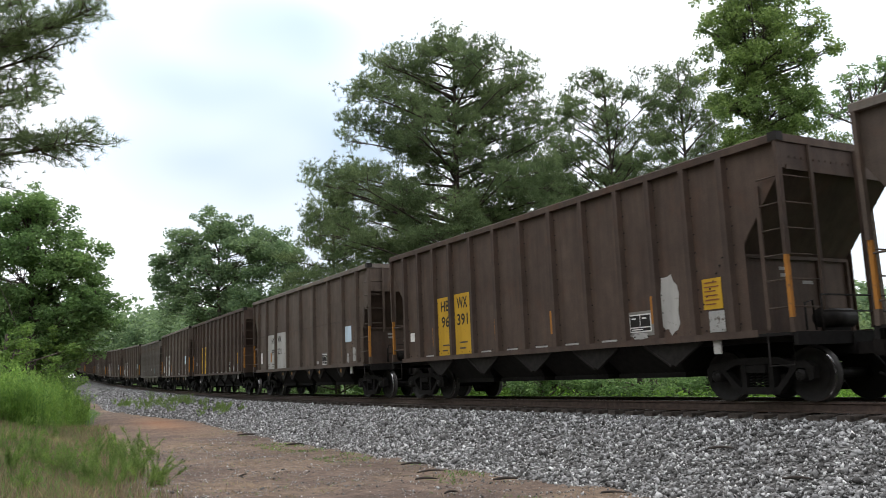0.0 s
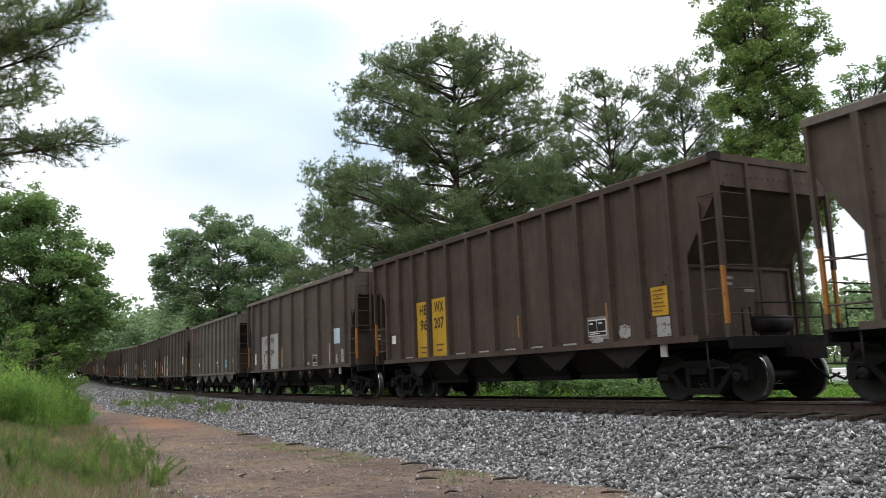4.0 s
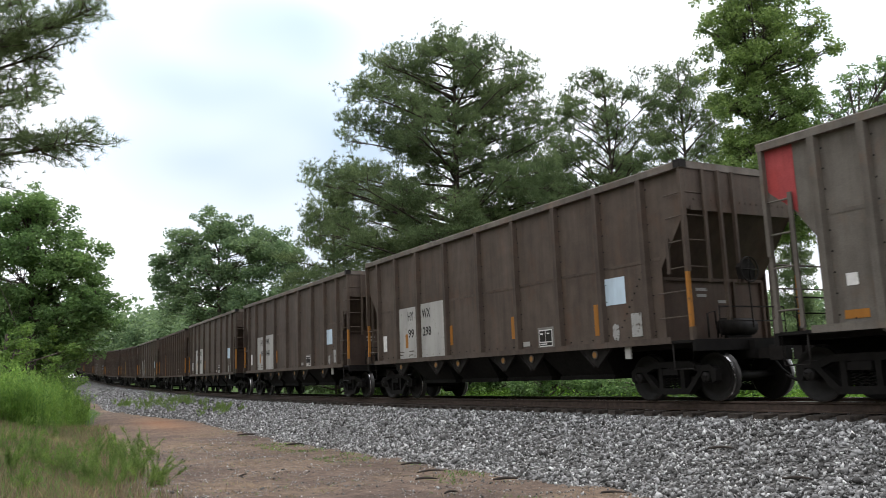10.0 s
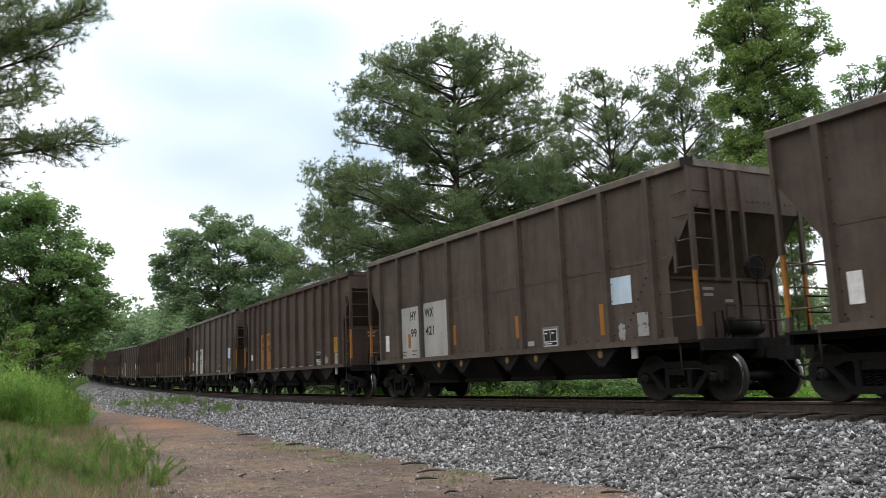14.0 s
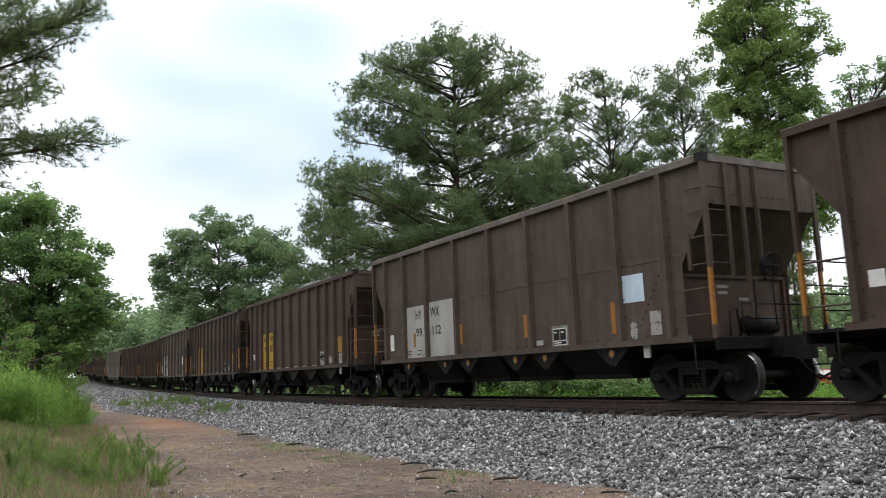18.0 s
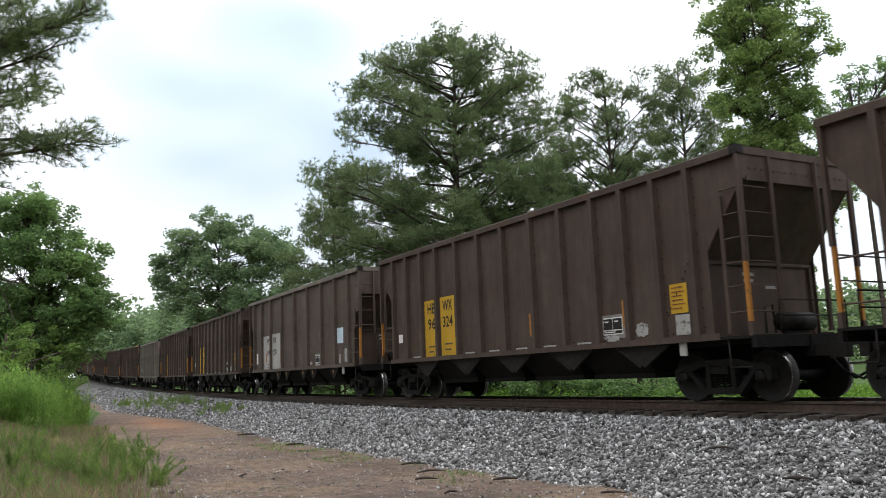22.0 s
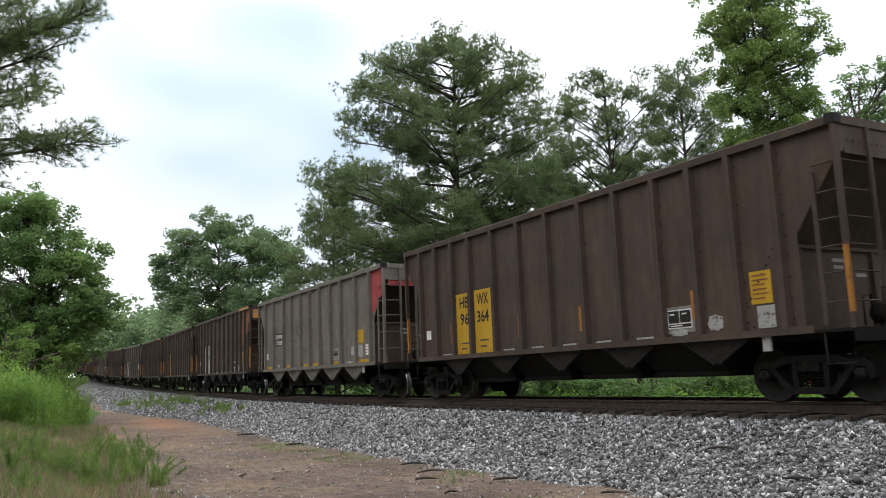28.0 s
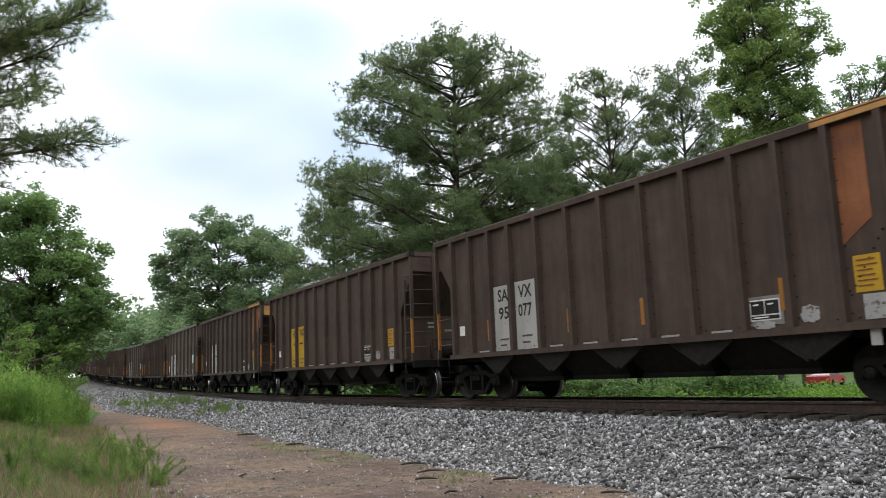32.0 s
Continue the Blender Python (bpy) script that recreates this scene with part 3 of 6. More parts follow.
def rim_mesh(k):
    st = STYLES[k]
    h, t = st["half"], st["top"]
    sh = Shape()
    sec = lambda y: [(y - 0.07, t - 0.14), (y + 0.07, t - 0.14), (y + 0.075, t - 0.02), (y + 0.06, t), (y - 0.06, t), (y - 0.075, t - 0.02)]
    for y in (-FACE + 0.07, FACE - 0.07):
        sh.prism(sec(y), 0, -h, h)
    for x in (-h + 0.07, h - 0.07):
        sh.box(x - 0.07, x + 0.07, -FACE + 0.145, FACE - 0.145, t - 0.14, t - 0.004)
    return sh.mesh("rim", [st["rim"]])


def post_mesh(k, bolted=False):
    t = STYLES[k]["top"]
    d = FACE - SIDE
    sh = Shape().prism([(-0.085, 0), (-0.06, d), (0.06, d), (0.085, 0)], 2, FLOOR + 0.09, t - 0.135)
    if bolted:
        for i in range(9):
            z = FLOOR + 0.25 + i * (t - FLOOR - 0.6) / 8
            sh.box(-0.123, -0.097, 0.0, 0.014, z - 0.013, z + 0.013, 1)
    return sh.mesh("side_post", [STYLES[k]["paint"], FRAME])


def sill_mesh(k):
    h = STYLES[k]["half"]
    nu = STYLES[k]["notch"][0]
    sh = Shape().prism([(-nu - 0.2, FLOOR), (nu + 0.2, FLOOR), (nu + 0.2, FLOOR + 0.075), (-nu - 0.2, FLOOR + 0.075)], 1, 0, -0.075)
    sh.box(-nu - 0.2, nu + 0.2, -0.03, 0.0, FLOOR + 0.075, FLOOR + 0.12)
    return sh.mesh("side_sill", [STYLES[k]["paint"]])


def upright(z0, z1, w=0.035, d=0.02):
    """A flat steel bar standing on its end, with a foot bent outwards."""
    return Shape().box(-w, w, -d, d, z0, z1).box(-w, w, -d - 0.012, d + 0.012, z0, z0 + 0.05)


def chute_mesh(k):
    """One hopper outlet: a pyramid closing towards the rails."""
    z0, z1 = FLOOR + 0.04, 0.46
    sh = Shape()
    v = [(-1.15, -1.45, z0), (1.15, -1.45, z0), (1.15, 1.45, z0), (-1.15, 1.45, z0), (-0.9, -0.95, z1 + 0.1), (0.9, -0.95, z1 + 0.1), (0.9, 0.95, z1 + 0.1), (-0.9, 0.95, z1 + 0.1)]
    sh.add(v, [(0, 1, 5, 4), (1, 2, 6, 5), (2, 3, 7, 6), (3, 0, 4, 7), (4, 5, 6, 7)])
    sh.box(-0.95, 0.95, -0.98, 0.98, z1, z1 + 0.1)
    return sh.mesh("hopper_chute", [BLACK])


def gusset_mesh(k):
    """The triangular plate that hangs under the side sill at an outlet."""
    w, d = {"A": (0.75, 0.40), "B": (0.5, 0.36)}.get(k, (0.95, 0.42))
    sh = Shape().prism([(-w, FLOOR + 0.01), (w, FLOOR + 0.01), (0.05, FLOOR - d), (-0.05, FLOOR - d)], 1, -0.012, 0.012)
    for q in (-1, 1):
        run = [(q * w, FLOOR + 0.01), (q * 0.05, FLOOR - d), (q * 0.05, FLOOR - d - 0.04), (q * w, FLOOR - 0.03)]
        sh.prism(run if q < 0 else run[::-1], 1, -0.035, 0.035)
    # A and B plates get darker steel in place of shade under the sill.
    return sh.mesh("chute_plate", [FRAME if k in "AB" else STYLES[k]["paint"]])


def wheelset_mesh():
    sh = Shape()
    prof = [(0.0, 0.10), (0.085, 0.10), (0.095, 0.05), (0.16, 0.035), (0.30, 0.03), (0.375, 0.05), (0.39, 0.07), (0.45, 0.07)]
    edge_ = [(0.45, 0.07), (0.455, 0.062), (0.457, 0.035)]
    tread = [(0.457, 0.035), (0.462, -0.05), (0.487, -0.06), (0.487, -0.075), (0.475, -0.085)]
    back = [(0.475, -0.085), (0.38, -0.085), (0.36, -0.06), (0.16, -0.03), (0.1, -0.06), (0.085, -0.085)]
    for sgn in (-1, 1):
        y0 = sgn * 0.765
        for pr, slot in ((prof, 0), (edge_, 1), (tread, 2), (back, 0)):
            sh.lathe([(r, y0 + sgn * y) for r, y in pr], 22, slot)
        # axle box end cap, with bolts that show the turn
        sh.lathe([(0.0, sgn * 1.12), (0.08, sgn * 1.12), (0.1, sgn * 1.10), (0.1, sgn * 0.86)], 12, 0)
        for k in range(3):
            a = 2 * math.pi * k / 3
            sh.box(0.05 * math.cos(a) - 0.013, 0.05 * math.cos(a) + 0.013, min(sgn * 1.11, sgn * 1.145), max(sgn * 1.11, sgn * 1.145), 0.05 * math.sin(a) - 0.013, 0.05 * math.sin(a) + 0.013)
    sh.tube([(0, -0.8, 0), (0, 0.8, 0)], 0.085, 12)
    return sh.mesh("wheelset", [WHEEL, TREAD, ROLLED])


def truck_mesh():
    """Two cast side frames, the bolster and the springs; its middle is at axle height."""
    sh = Shape()
    for sgn in (-1, 1):
        y0, y1 = sorted((sgn * 0.93, sgn * 1.08))
        # upper member in convex runs
        for poly in ([(-1.12, -0.06), (-1.03, -0.10), (-0.97, 0.12), (-0.98, 0.23), (-1.12, 0.14)], [(-0.98, 0.11), (-0.72, 0.11), (-0.72, 0.22), (-0.98, 0.23)],
                     [(-0.72, 0.09), (-0.46, 0.19), (-0.46, 0.31), (-0.72, 0.22)], [(-0.46, 0.19), (0.46, 0.19), (0.46, 0.31), (-0.46, 0.31)],
                     [(0.72, 0.09), (0.72, 0.22), (0.46, 0.31), (0.46, 0.19)], [(0.98, 0.11), (0.98, 0.23), (0.72, 0.22), (0.72, 0.11)],
                     [(1.12, -0.06), (1.12, 0.14), (0.98, 0.23), (0.97, 0.12), (1.03, -0.10)],
                     [(-0.82, 0.11), (-0.70, 0.11), (-0.34, -0.24), (-0.44, -0.30)], [(0.82, 0.11), (0.44, -0.30), (0.34, -0.24), (0.70, 0.11)],
                     [(-0.44, -0.32), (0.44, -0.32), (0.38, -0.20), (-0.38, -0.20)], [(-0.34, -0.22), (-0.24, -0.22), (-0.24, 0.22), (-0.34, 0.22)], [(0.24, -0.22), (0.34, -0.22), (0.34, 0.22), (0.24, 0.22)]):
            sh.prism(poly, 1, y0, y1)
        for x in (-0.14, 0.0, 0.14):
            ym = (y0 + y1) / 2
            coil = [(x + 0.055 * math.cos(a * 1.25), ym + 0.055 * math.sin(a * 1.25), -0.2 + a * 0.0098) for a in range(0, 26)]
            sh.tube(coil, 0.014, 4)
        sh.box(-0.2, 0.2, y0 - 0.03, y1 + 0.03, 0.05, 0.18)
    sh.box(-0.19, 0.19, -0.93, 0.93, 0.0, 0.28)
    for x in (-0.38, 0.38):
        sh.box(x - 0.05, x + 0.05, -0.9, 0.9, -0.12, 0.02)
    return sh.mesh("truck", [BLACK])


def up(z):
    """Marks are given as if the sill were at 0.985 and the side 1.107 times lower than it is."""
    return 1.14 + (z - 0.985) * 1.107


def plate_mesh(w, h, slot_mat):
    """A thin painted panel, its corner at the origin."""
    return Shape().box(0, w, -0.006, 0.0, 0, h).mesh("panel", [slot_mat])


def blotch_mesh(w, h, slot_mat):
    """A scuffed patch of paint with a rounded, uneven edge, its corner at the origin."""
    rim = []
    for i in range(20):
        a = 2 * math.pi * i / 20
        c, d = math.cos(a), math.sin(a)
        k = 0.5 / max(abs(c), abs(d)) ** 0.62 * (0.93 + 0.09 * math.sin(i * 2.3 + w * 9) + 0.05 * math.sin(i * 5.1 + h * 7))
        rim.append((w * (0.5 + c * k), h * (0.5 + d * k)))
    return Shape().prism(rim, 1, -0.006, 0.0).mesh("bare_patch", [slot_mat])


def lettering(text, size, mat):
    cu = bpy.data.curves.new("lettering", "FONT")
    cu.body, cu.size, cu.extrude, cu.offset = text, size, 0.001, size * 0.016
    cu.resolution_u = 2
    ob = bpy.data.objects.new("lettering", cu)
    scene.collection.objects.link(ob)
    me = bpy.data.meshes.new_from_object(ob.evaluated_get(bpy.context.evaluated_depsgraph_get()))
    bpy.data.objects.remove(ob)
    bpy.data.curves.remove(cu)
    me.materials.clear()
    me.materials.append(mat)
    return me


def panel(car, name, u0, u1, z0, z1, mat, label="", off=0.0):
    """A flat panel on the near side sheet of a car, from u0 to u1 along it."""
    u0, u1, z0, z1 = u0 - 0.09, u1 - 0.09, up(z0), up(z1)
    key = ("blotch" if name == "bare_patch" else "plate", round(u1 - u0, 3), round(z1 - z0, 3), mat.name)
    me = kept(key, lambda: (blotch_mesh if name == "bare_patch" else plate_mesh)(u1 - u0, z1 - z0, mat))
    return part(name, me, None, car, label, pose(u0, -SIDE - 0.003 - off, z0))


def words(car, text, u, z, size, mat, width=None, off=0.012):
    me = kept(("txt", text, size, mat.name), lambda: lettering(text, size, mat))
    xs = [v.co.x for v in me.vertices]
    sx = (width / (max(xs) - min(xs))) if width else 1.0
    ob = part("lettering", me, None, car, "", pose(u - 0.09, -SIDE - off, up(z), 90, 0, 0) @ Matrix.Diagonal((sx, 1.107, 1, 1)))
    return ob


def bars(car, u0, u1, z0, z1, n, mat, off=0.008):
    """Lines of writing too small to read."""
    dz = (z1 - z0) / n
    for i in range(n):
        w = (u1 - u0) * (0.7 + 0.3 * ((i * 37) % 10) / 10)
        panel(car, "text_bar", u0, u0 + w, z0 + dz * i + dz * 0.35, z0 + dz * i + dz * 0.62, mat, "", off)


def grid_sign(car, u, z, w=0.52, h=0.5):
    """The framed black consolidated stencil."""
    panel(car, "stencil_backing", u - 0.05, u + w + 0.06, z - 0.07, z + h + 0.05, PATCH, "faded grey paint round the stencil", -0.0015)
    panel(car, "stencil", u, u + w, z, z + h, CHALK, "white-framed black data stencil")
    g = 0.022
    panel(car, "stencil_field", u + g, u + w * 0.5 - g / 2, z + h * 0.3, z + h - g, INK, "", 0.008)
    panel(car, "stencil_field", u + w * 0.5 + g / 2, u + w - g, z + h * 0.3, z + h - g, INK, "", 0.008)
    panel(car, "stencil_field", u + g, u + w - g, z + g, z + h * 0.3 - g, INK, "", 0.008)
    for q in (0.12, 0.62):
        panel(car, "text_bar", u + w * q, u + w * (q + 0.18), z + h * 0.72, z + h * 0.8, CHALK, "", 0.014)
    panel(car, "text_bar", u + w * 0.1, u + w * 0.62, z + h * 0.12, z + h * 0.18, CHALK, "", 0.014)


def hopper_car(k, label, dressing):
    st = STYLES[k]
    h, top, (nu, nz, rise) = st["half"], st["top"], st["notch"]
    car = new("hopper_car")
    tagged(car, label, "freight car", "coal hopper cars of the train")
    part("floor_sheet", kept(("floor", k), lambda: Shape().box(-nu + 0.99, nu - 0.99, -SIDE + 0.014, SIDE - 0.014, FLOOR + 0.06, FLOOR + 0.09).mesh("floor_sheet", [BLACK])), None, car)
    for sgn in (-1, 1):
        part("side_sheet", kept(("sheet", k), lambda: side_sheet(k)), None, car, "", pose(0, sgn * SIDE, 0, 0, 0, 0 if sgn > 0 else 180))
        turn = pose(0, 0, 0, 0, 0, 0 if sgn > 0 else 180)
        for nm, fn in (("end_wall", end_wall), ("slope_sheet", slope_sheet), ("bulkhead", bulkhead)):
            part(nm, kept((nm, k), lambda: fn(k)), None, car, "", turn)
    part("rim", kept(("rim", k), lambda: rim_mesh(k)), None, car)
    for sgn in (-1, 1):
        pm = kept(("post", k, sgn), lambda: post_mesh(k, sgn < 0))
        for u in st["posts"]:
            part("side_post", pm, None, car, "", pose(u, sgn * SIDE, 0, 0, 0, 0 if sgn > 0 else 180))
        part("side_sill", kept(("sill", k), lambda: sill_mesh(k)), None, car, "", pose(0, sgn * FACE, 0, 0, 0, 0 if sgn > 0 else 180))
    if st["seam"]:
        sm = kept(("seam", k), lambda: Shape().box(-nu, nu, -0.008, 0.008, st["seam"] - 0.03, st["seam"] + 0.03).mesh("seam", [st["paint"]]))
        part("seam", sm, None, car, "", pose(0, -SIDE, 0))
    # under the body
    cm, gm = kept("chute", lambda: chute_mesh(k)), kept(("gusset", k), lambda: gusset_mesh(k))
    for u in (-3.4, -1.15, 1.15, 3.4):
        part("hopper_chute", cm, None, car, "", pose(u, 0, 0))
    gy = 1.42
    for u in ((-4.94, -2.7, -1.45, 0.79, 2.0, 4.32) if k == "B" else (-4.5, -2.25, 0.0, 2.25, 4.5)):
        part("chute_plate", gm, None, car, "", pose(u, -gy, 0))
        part("chute_plate", gm, None, car, "", pose(u, gy, 0))
    part("centre_sill", kept("centre", lambda: Shape().box(-7.4, 7.4, -0.17, 0.17, 0.78, 1.12).box(-7.2, -4.6, -1.0, 1.0, 1.02, 1.13).box(4.6, 7.2, -1.0, 1.0, 1.02, 1.13).mesh("centre_sill", [BLACK])), None, car)
    for e in (-1, 1):
        turn = pose(0, 0, 0, 0, 0, 0 if e > 0 else 180)
        for sgn in (-1, 1):
            cp = kept(("corner", k), lambda: Shape().box(-0.035, 0.035, -0.05, 0.05, 2.4, top - 0.13).box(-0.035, 0.03, -0.05, 0.02, FLOOR + 0.28, 2.4, 1).box(-0.04, 0.04, -0.055, 0.05, FLOOR + 0.04, FLOOR + 0.28).mesh("corner_post", [st["paint"], ORANGE if k in "AB" else st["paint"]]))
            part("corner_post", cp, None, car, "orange-painted lower half" if k in "AB" else "", turn @ pose(h - 0.055, sgn * (FACE - 0.055), 0))
        def rung(a, b, r=0.015, name="rung"):
            """A round bar from a to b."""
            a, b = Vector(a), Vector(b)
            me = kept(("rod", k, round((b - a).length, 3), r), lambda: Shape().tube([(0, 0, 0), ((b - a).length, 0, 0)], r, 5).mesh("rung", [st["paint"]]))
            part(name, me, None, car, "", turn @ Matrix.Translation(a) @ (b - a).to_track_quat("X", "Z").to_matrix().to_4x4())

        if e > 0:
            ld = st["lead"]
            uy, x1 = -FACE + 0.05, h - 0.055
            for z in ld["rungs"]:
                on_stile = ld["stile"][0] < z < ld["stile"][1]
                free = nz + rise * (h - 0.55 - nu) / (h - nu) > z > nz
                rung((x1, uy, z), (h - 0.52 if on_stile else nu - 0.08 if z < nz else h - 0.52, uy if on_stile or not free else uy + 0.02, z))
                if z > ld["end_z"]:
                    rung((h - 0.03, uy + 0.03, z), (h - 0.03, ld["end_y"], z))
            part("ladder_stile", kept(("sstile", k), lambda: upright(*ld["stile"]).mesh("ladder_stile", [st["paint"]])), None, car, "", pose(h - 0.52, uy, 0))
            part("ladder_stile", kept(("estile", k), lambda: upright(ld["end_z"], top - 0.14, 0.02, 0.035).mesh("ladder_stile", [st["paint"]])), None, car, "", pose(h + 0.012, ld["end_y"], 0))
            for y, z0 in ld["posts"]:
                part("end_post", kept(("endpost", k, z0), lambda: upright(z0, top - 0.14, 0.035, 0.03).mesh("end_post", [st["paint"]])), None, car, "", pose(h + 0.02, y, 0))
            part("corner_cap", kept(("cap", k), lambda: Shape().box(-0.16, 0.012, -0.012, 0.16, top - 0.13, top + 0.02).mesh("corner_cap", [FRAME])), None, car, "black steel cap on the rim's corner", pose(h, -FACE, 0))
            # unreadable stencils on the cross wall
            for i, (y0, w) in enumerate(((-0.5, 0.32), (-0.48, 0.26), (0.1, 0.3))):
                bar = kept(("endbar", w), lambda: Shape().box(0, 0.004, 0, w, 0, 0.06).mesh("text_bar", [WASH]))
                part("text_bar", bar, None, car, "", pose(nu - 0.099, y0, nz - 0.42 - 0.12 * i))
            if k in "BC":
                box = kept("brakebox", lambda: Shape().prism([(-0.16, -0.18), (0.16, -0.18), (0.2, 0.05), (0.1, 0.2), (-0.1, 0.2), (-0.2, 0.05)], 0, 0, 0.12).tube([(0.06, 0.06, -0.15), (0.06, 0.08, -1.1)], 0.014, 5).mesh("brake_housing", [FRAME]))
                part("brake_housing", box, None, car, "", pose(h + 0.0, -0.12, 2.45))
                wheel = kept("brakewheel", lambda: Shape().tube([(0, 0.24 * math.cos(a * math.pi / 8), 0.24 * math.sin(a * math.pi / 8)) for a in range(17)], 0.016, 5, 0, False).tube([(0, -0.24, 0), (0, 0.24, 0)], 0.012, 4).tube([(0, 0, -0.24), (0, 0, 0.24)], 0.012, 4).mesh("brake_wheel", [FRAME]))
                part("brake_wheel", wheel, None, car, "", pose(h + 0.15, -0.12, 2.45))
        else:
            for z in (1.5, 2.2, 2.75, 3.3)[:2 if k in "AB" else 4]:
                for sgn in (-1, 1):
                    rung((h - 0.06, sgn * (FACE - 0.06), z), ((nu - 0.02 if k in "AB" else h - 0.52), sgn * (FACE - 0.06), z), 0.018, "grab_iron")
            if k in "CG":
                part("ladder_stile", kept(("tstile", k), lambda: upright(1.2, 3.4).mesh("ladder_stile", [st["paint"]])), None, car, "", turn @ pose(h - 0.52, FACE - 0.05, 0))
            for z in (1.88, 2.28):
                rung((h - 0.02, -FACE + 0.1, z), (h - 0.02, FACE - 0.1, z), 0.014, "cross_rail")
        for sgn in (-1, 1):
            st_ = kept("step", lambda: Shape().tube([(-0.02, 0, 1.16), (-0.02, 0, 0.62), (-0.5, 0, 0.62), (-0.5, 0, 1.16)], 0.018, 5).mesh("sill_step", [FRAME]))
            part("sill_step", st_, None, car, "", turn @ pose(h - 0.08, sgn * (FACE - 0.05), 0))
        pl = kept(("plat", k), lambda: Shape().box(nu - 0.12, h + 0.02, -FACE + 0.02, FACE - 0.02, FLOOR, FLOOR + 0.05).box(h - 0.06, h + 0.02, -FACE + 0.02, FACE - 0.02, FLOOR - 0.16, FLOOR).mesh("end_platform", [BLACK]))
        part("end_platform", pl, None, car, "", turn)
        hr = kept(("rail", k), lambda: Shape().tube([(0, -0.9, 1.18), (0, -0.9, 1.75), (0, 0.9, 1.75), (0, 0.9, 1.18)], 0.017, 5).tube([(0, -0.9, 1.48), (0, 0.9, 1.48)], 0.014, 5).mesh("handrail", [FRAME]))
        part("handrail", hr, None, car, "", turn @ pose(h + 0.03, 0, 0))
        cpl = kept("coupler", lambda: Shape().box(-0.9, 0.42, -0.09, 0.09, 0.76, 0.96).prism([(0.3, -0.17), (0.5, -0.2), (0.62, -0.12), (0.62, 0.02), (0.5, 0.06), (0.5, 0.2), (0.34, 0.17)], 2, 0.72, 1.0).mesh("coupler", [FRAME]))
        part("coupler", cpl, None, car, "", turn @ pose(7.42, 0, 0))
        hose = kept("hose", lambda: Shape().tube([(0, 0.3, 0.85), (0.2, 0.34, 0.55), (0.45, 0.36, 0.36), (0.65, 0.36, 0.45)], 0.024, 6).mesh("air_hose", [BLACK]))
        part("air_hose", hose, None, car, "", turn @ pose(7.35, 0, 0))
    # brake gear on the trailing platform, reservoir on the leading one
    gear = kept("gear", lambda: Shape().tube([(0, -0.3, 1.4), (0, 0.5, 1.4)], 0.17, 12).tube([(0.05, -0.75, 1.19), (0.05, -0.75, 1.65), (0.05, -0.55, 1.7), (0.05, -0.5, 1.19)], 0.02, 5).box(-0.03, 0.03, -0.25, 0.45, 1.18, 1.3).mesh("brake_cylinder", [FRAME]))
    part("brake_cylinder", gear, None, car, "", pose(h - 0.45, 0, 0))
    tank = kept("tank", lambda: Shape().tube([(0, -0.55, 1.42), (0, 0.55, 1.42)], 0.2, 12).box(-0.02, 0.02, 0.65, 1.05, 1.18, 1.75).box(-0.03, 0.03, -0.4, 0.4, 1.18, 1.3).mesh("air_reservoir", [FRAME]))
    part("air_reservoir", tank, None, car, "", pose(-h + 0.5, 0, 0))
    tag = kept("tag", lambda: Shape().box(-0.08, 0.08, -0.02, 0.02, -0.24, 0).mesh("route_plate", [WHITE]))
    part("route_plate", tag, None, car, "pale metal plate hung under the sill", pose(5.65 if k == "A" else 5.38, -FACE + 0.1, FLOOR))
    def rivets():
        sh = Shape()
        for q in range(9):
            x, z = 5.25 + 0.085 * q, 1.5 + 0.13 * q
            sh.box(x - 0.014, x + 0.014, -0.016, 0.0, z - 0.014, z + 0.014)
        for q in range(34):
            x = -6.2 + q * 0.375
            sh.box(x - 0.012, x + 0.012, -0.014, 0.0, FLOOR + 0.17, FLOOR + 0.194)
        return sh.mesh("rivet_strip", [FRAME])
    tagged(part("rivet_strip", kept("rivets", rivets), None, car, "", pose(0, -SIDE, 0)), kind="stuff")
    tm, wm = kept("truckmesh", truck_mesh), kept("wheelmesh", wheelset_mesh)
    for u in (-6.11, 6.11):
        tr = part("truck", tm, None, car, "", pose(u, 0, WHEEL_R))
        for a in (-0.889, 0.889):
            part("wheelset", wm, None, tr, "", pose(a, 0, 0))
    dressing(car)
    return car


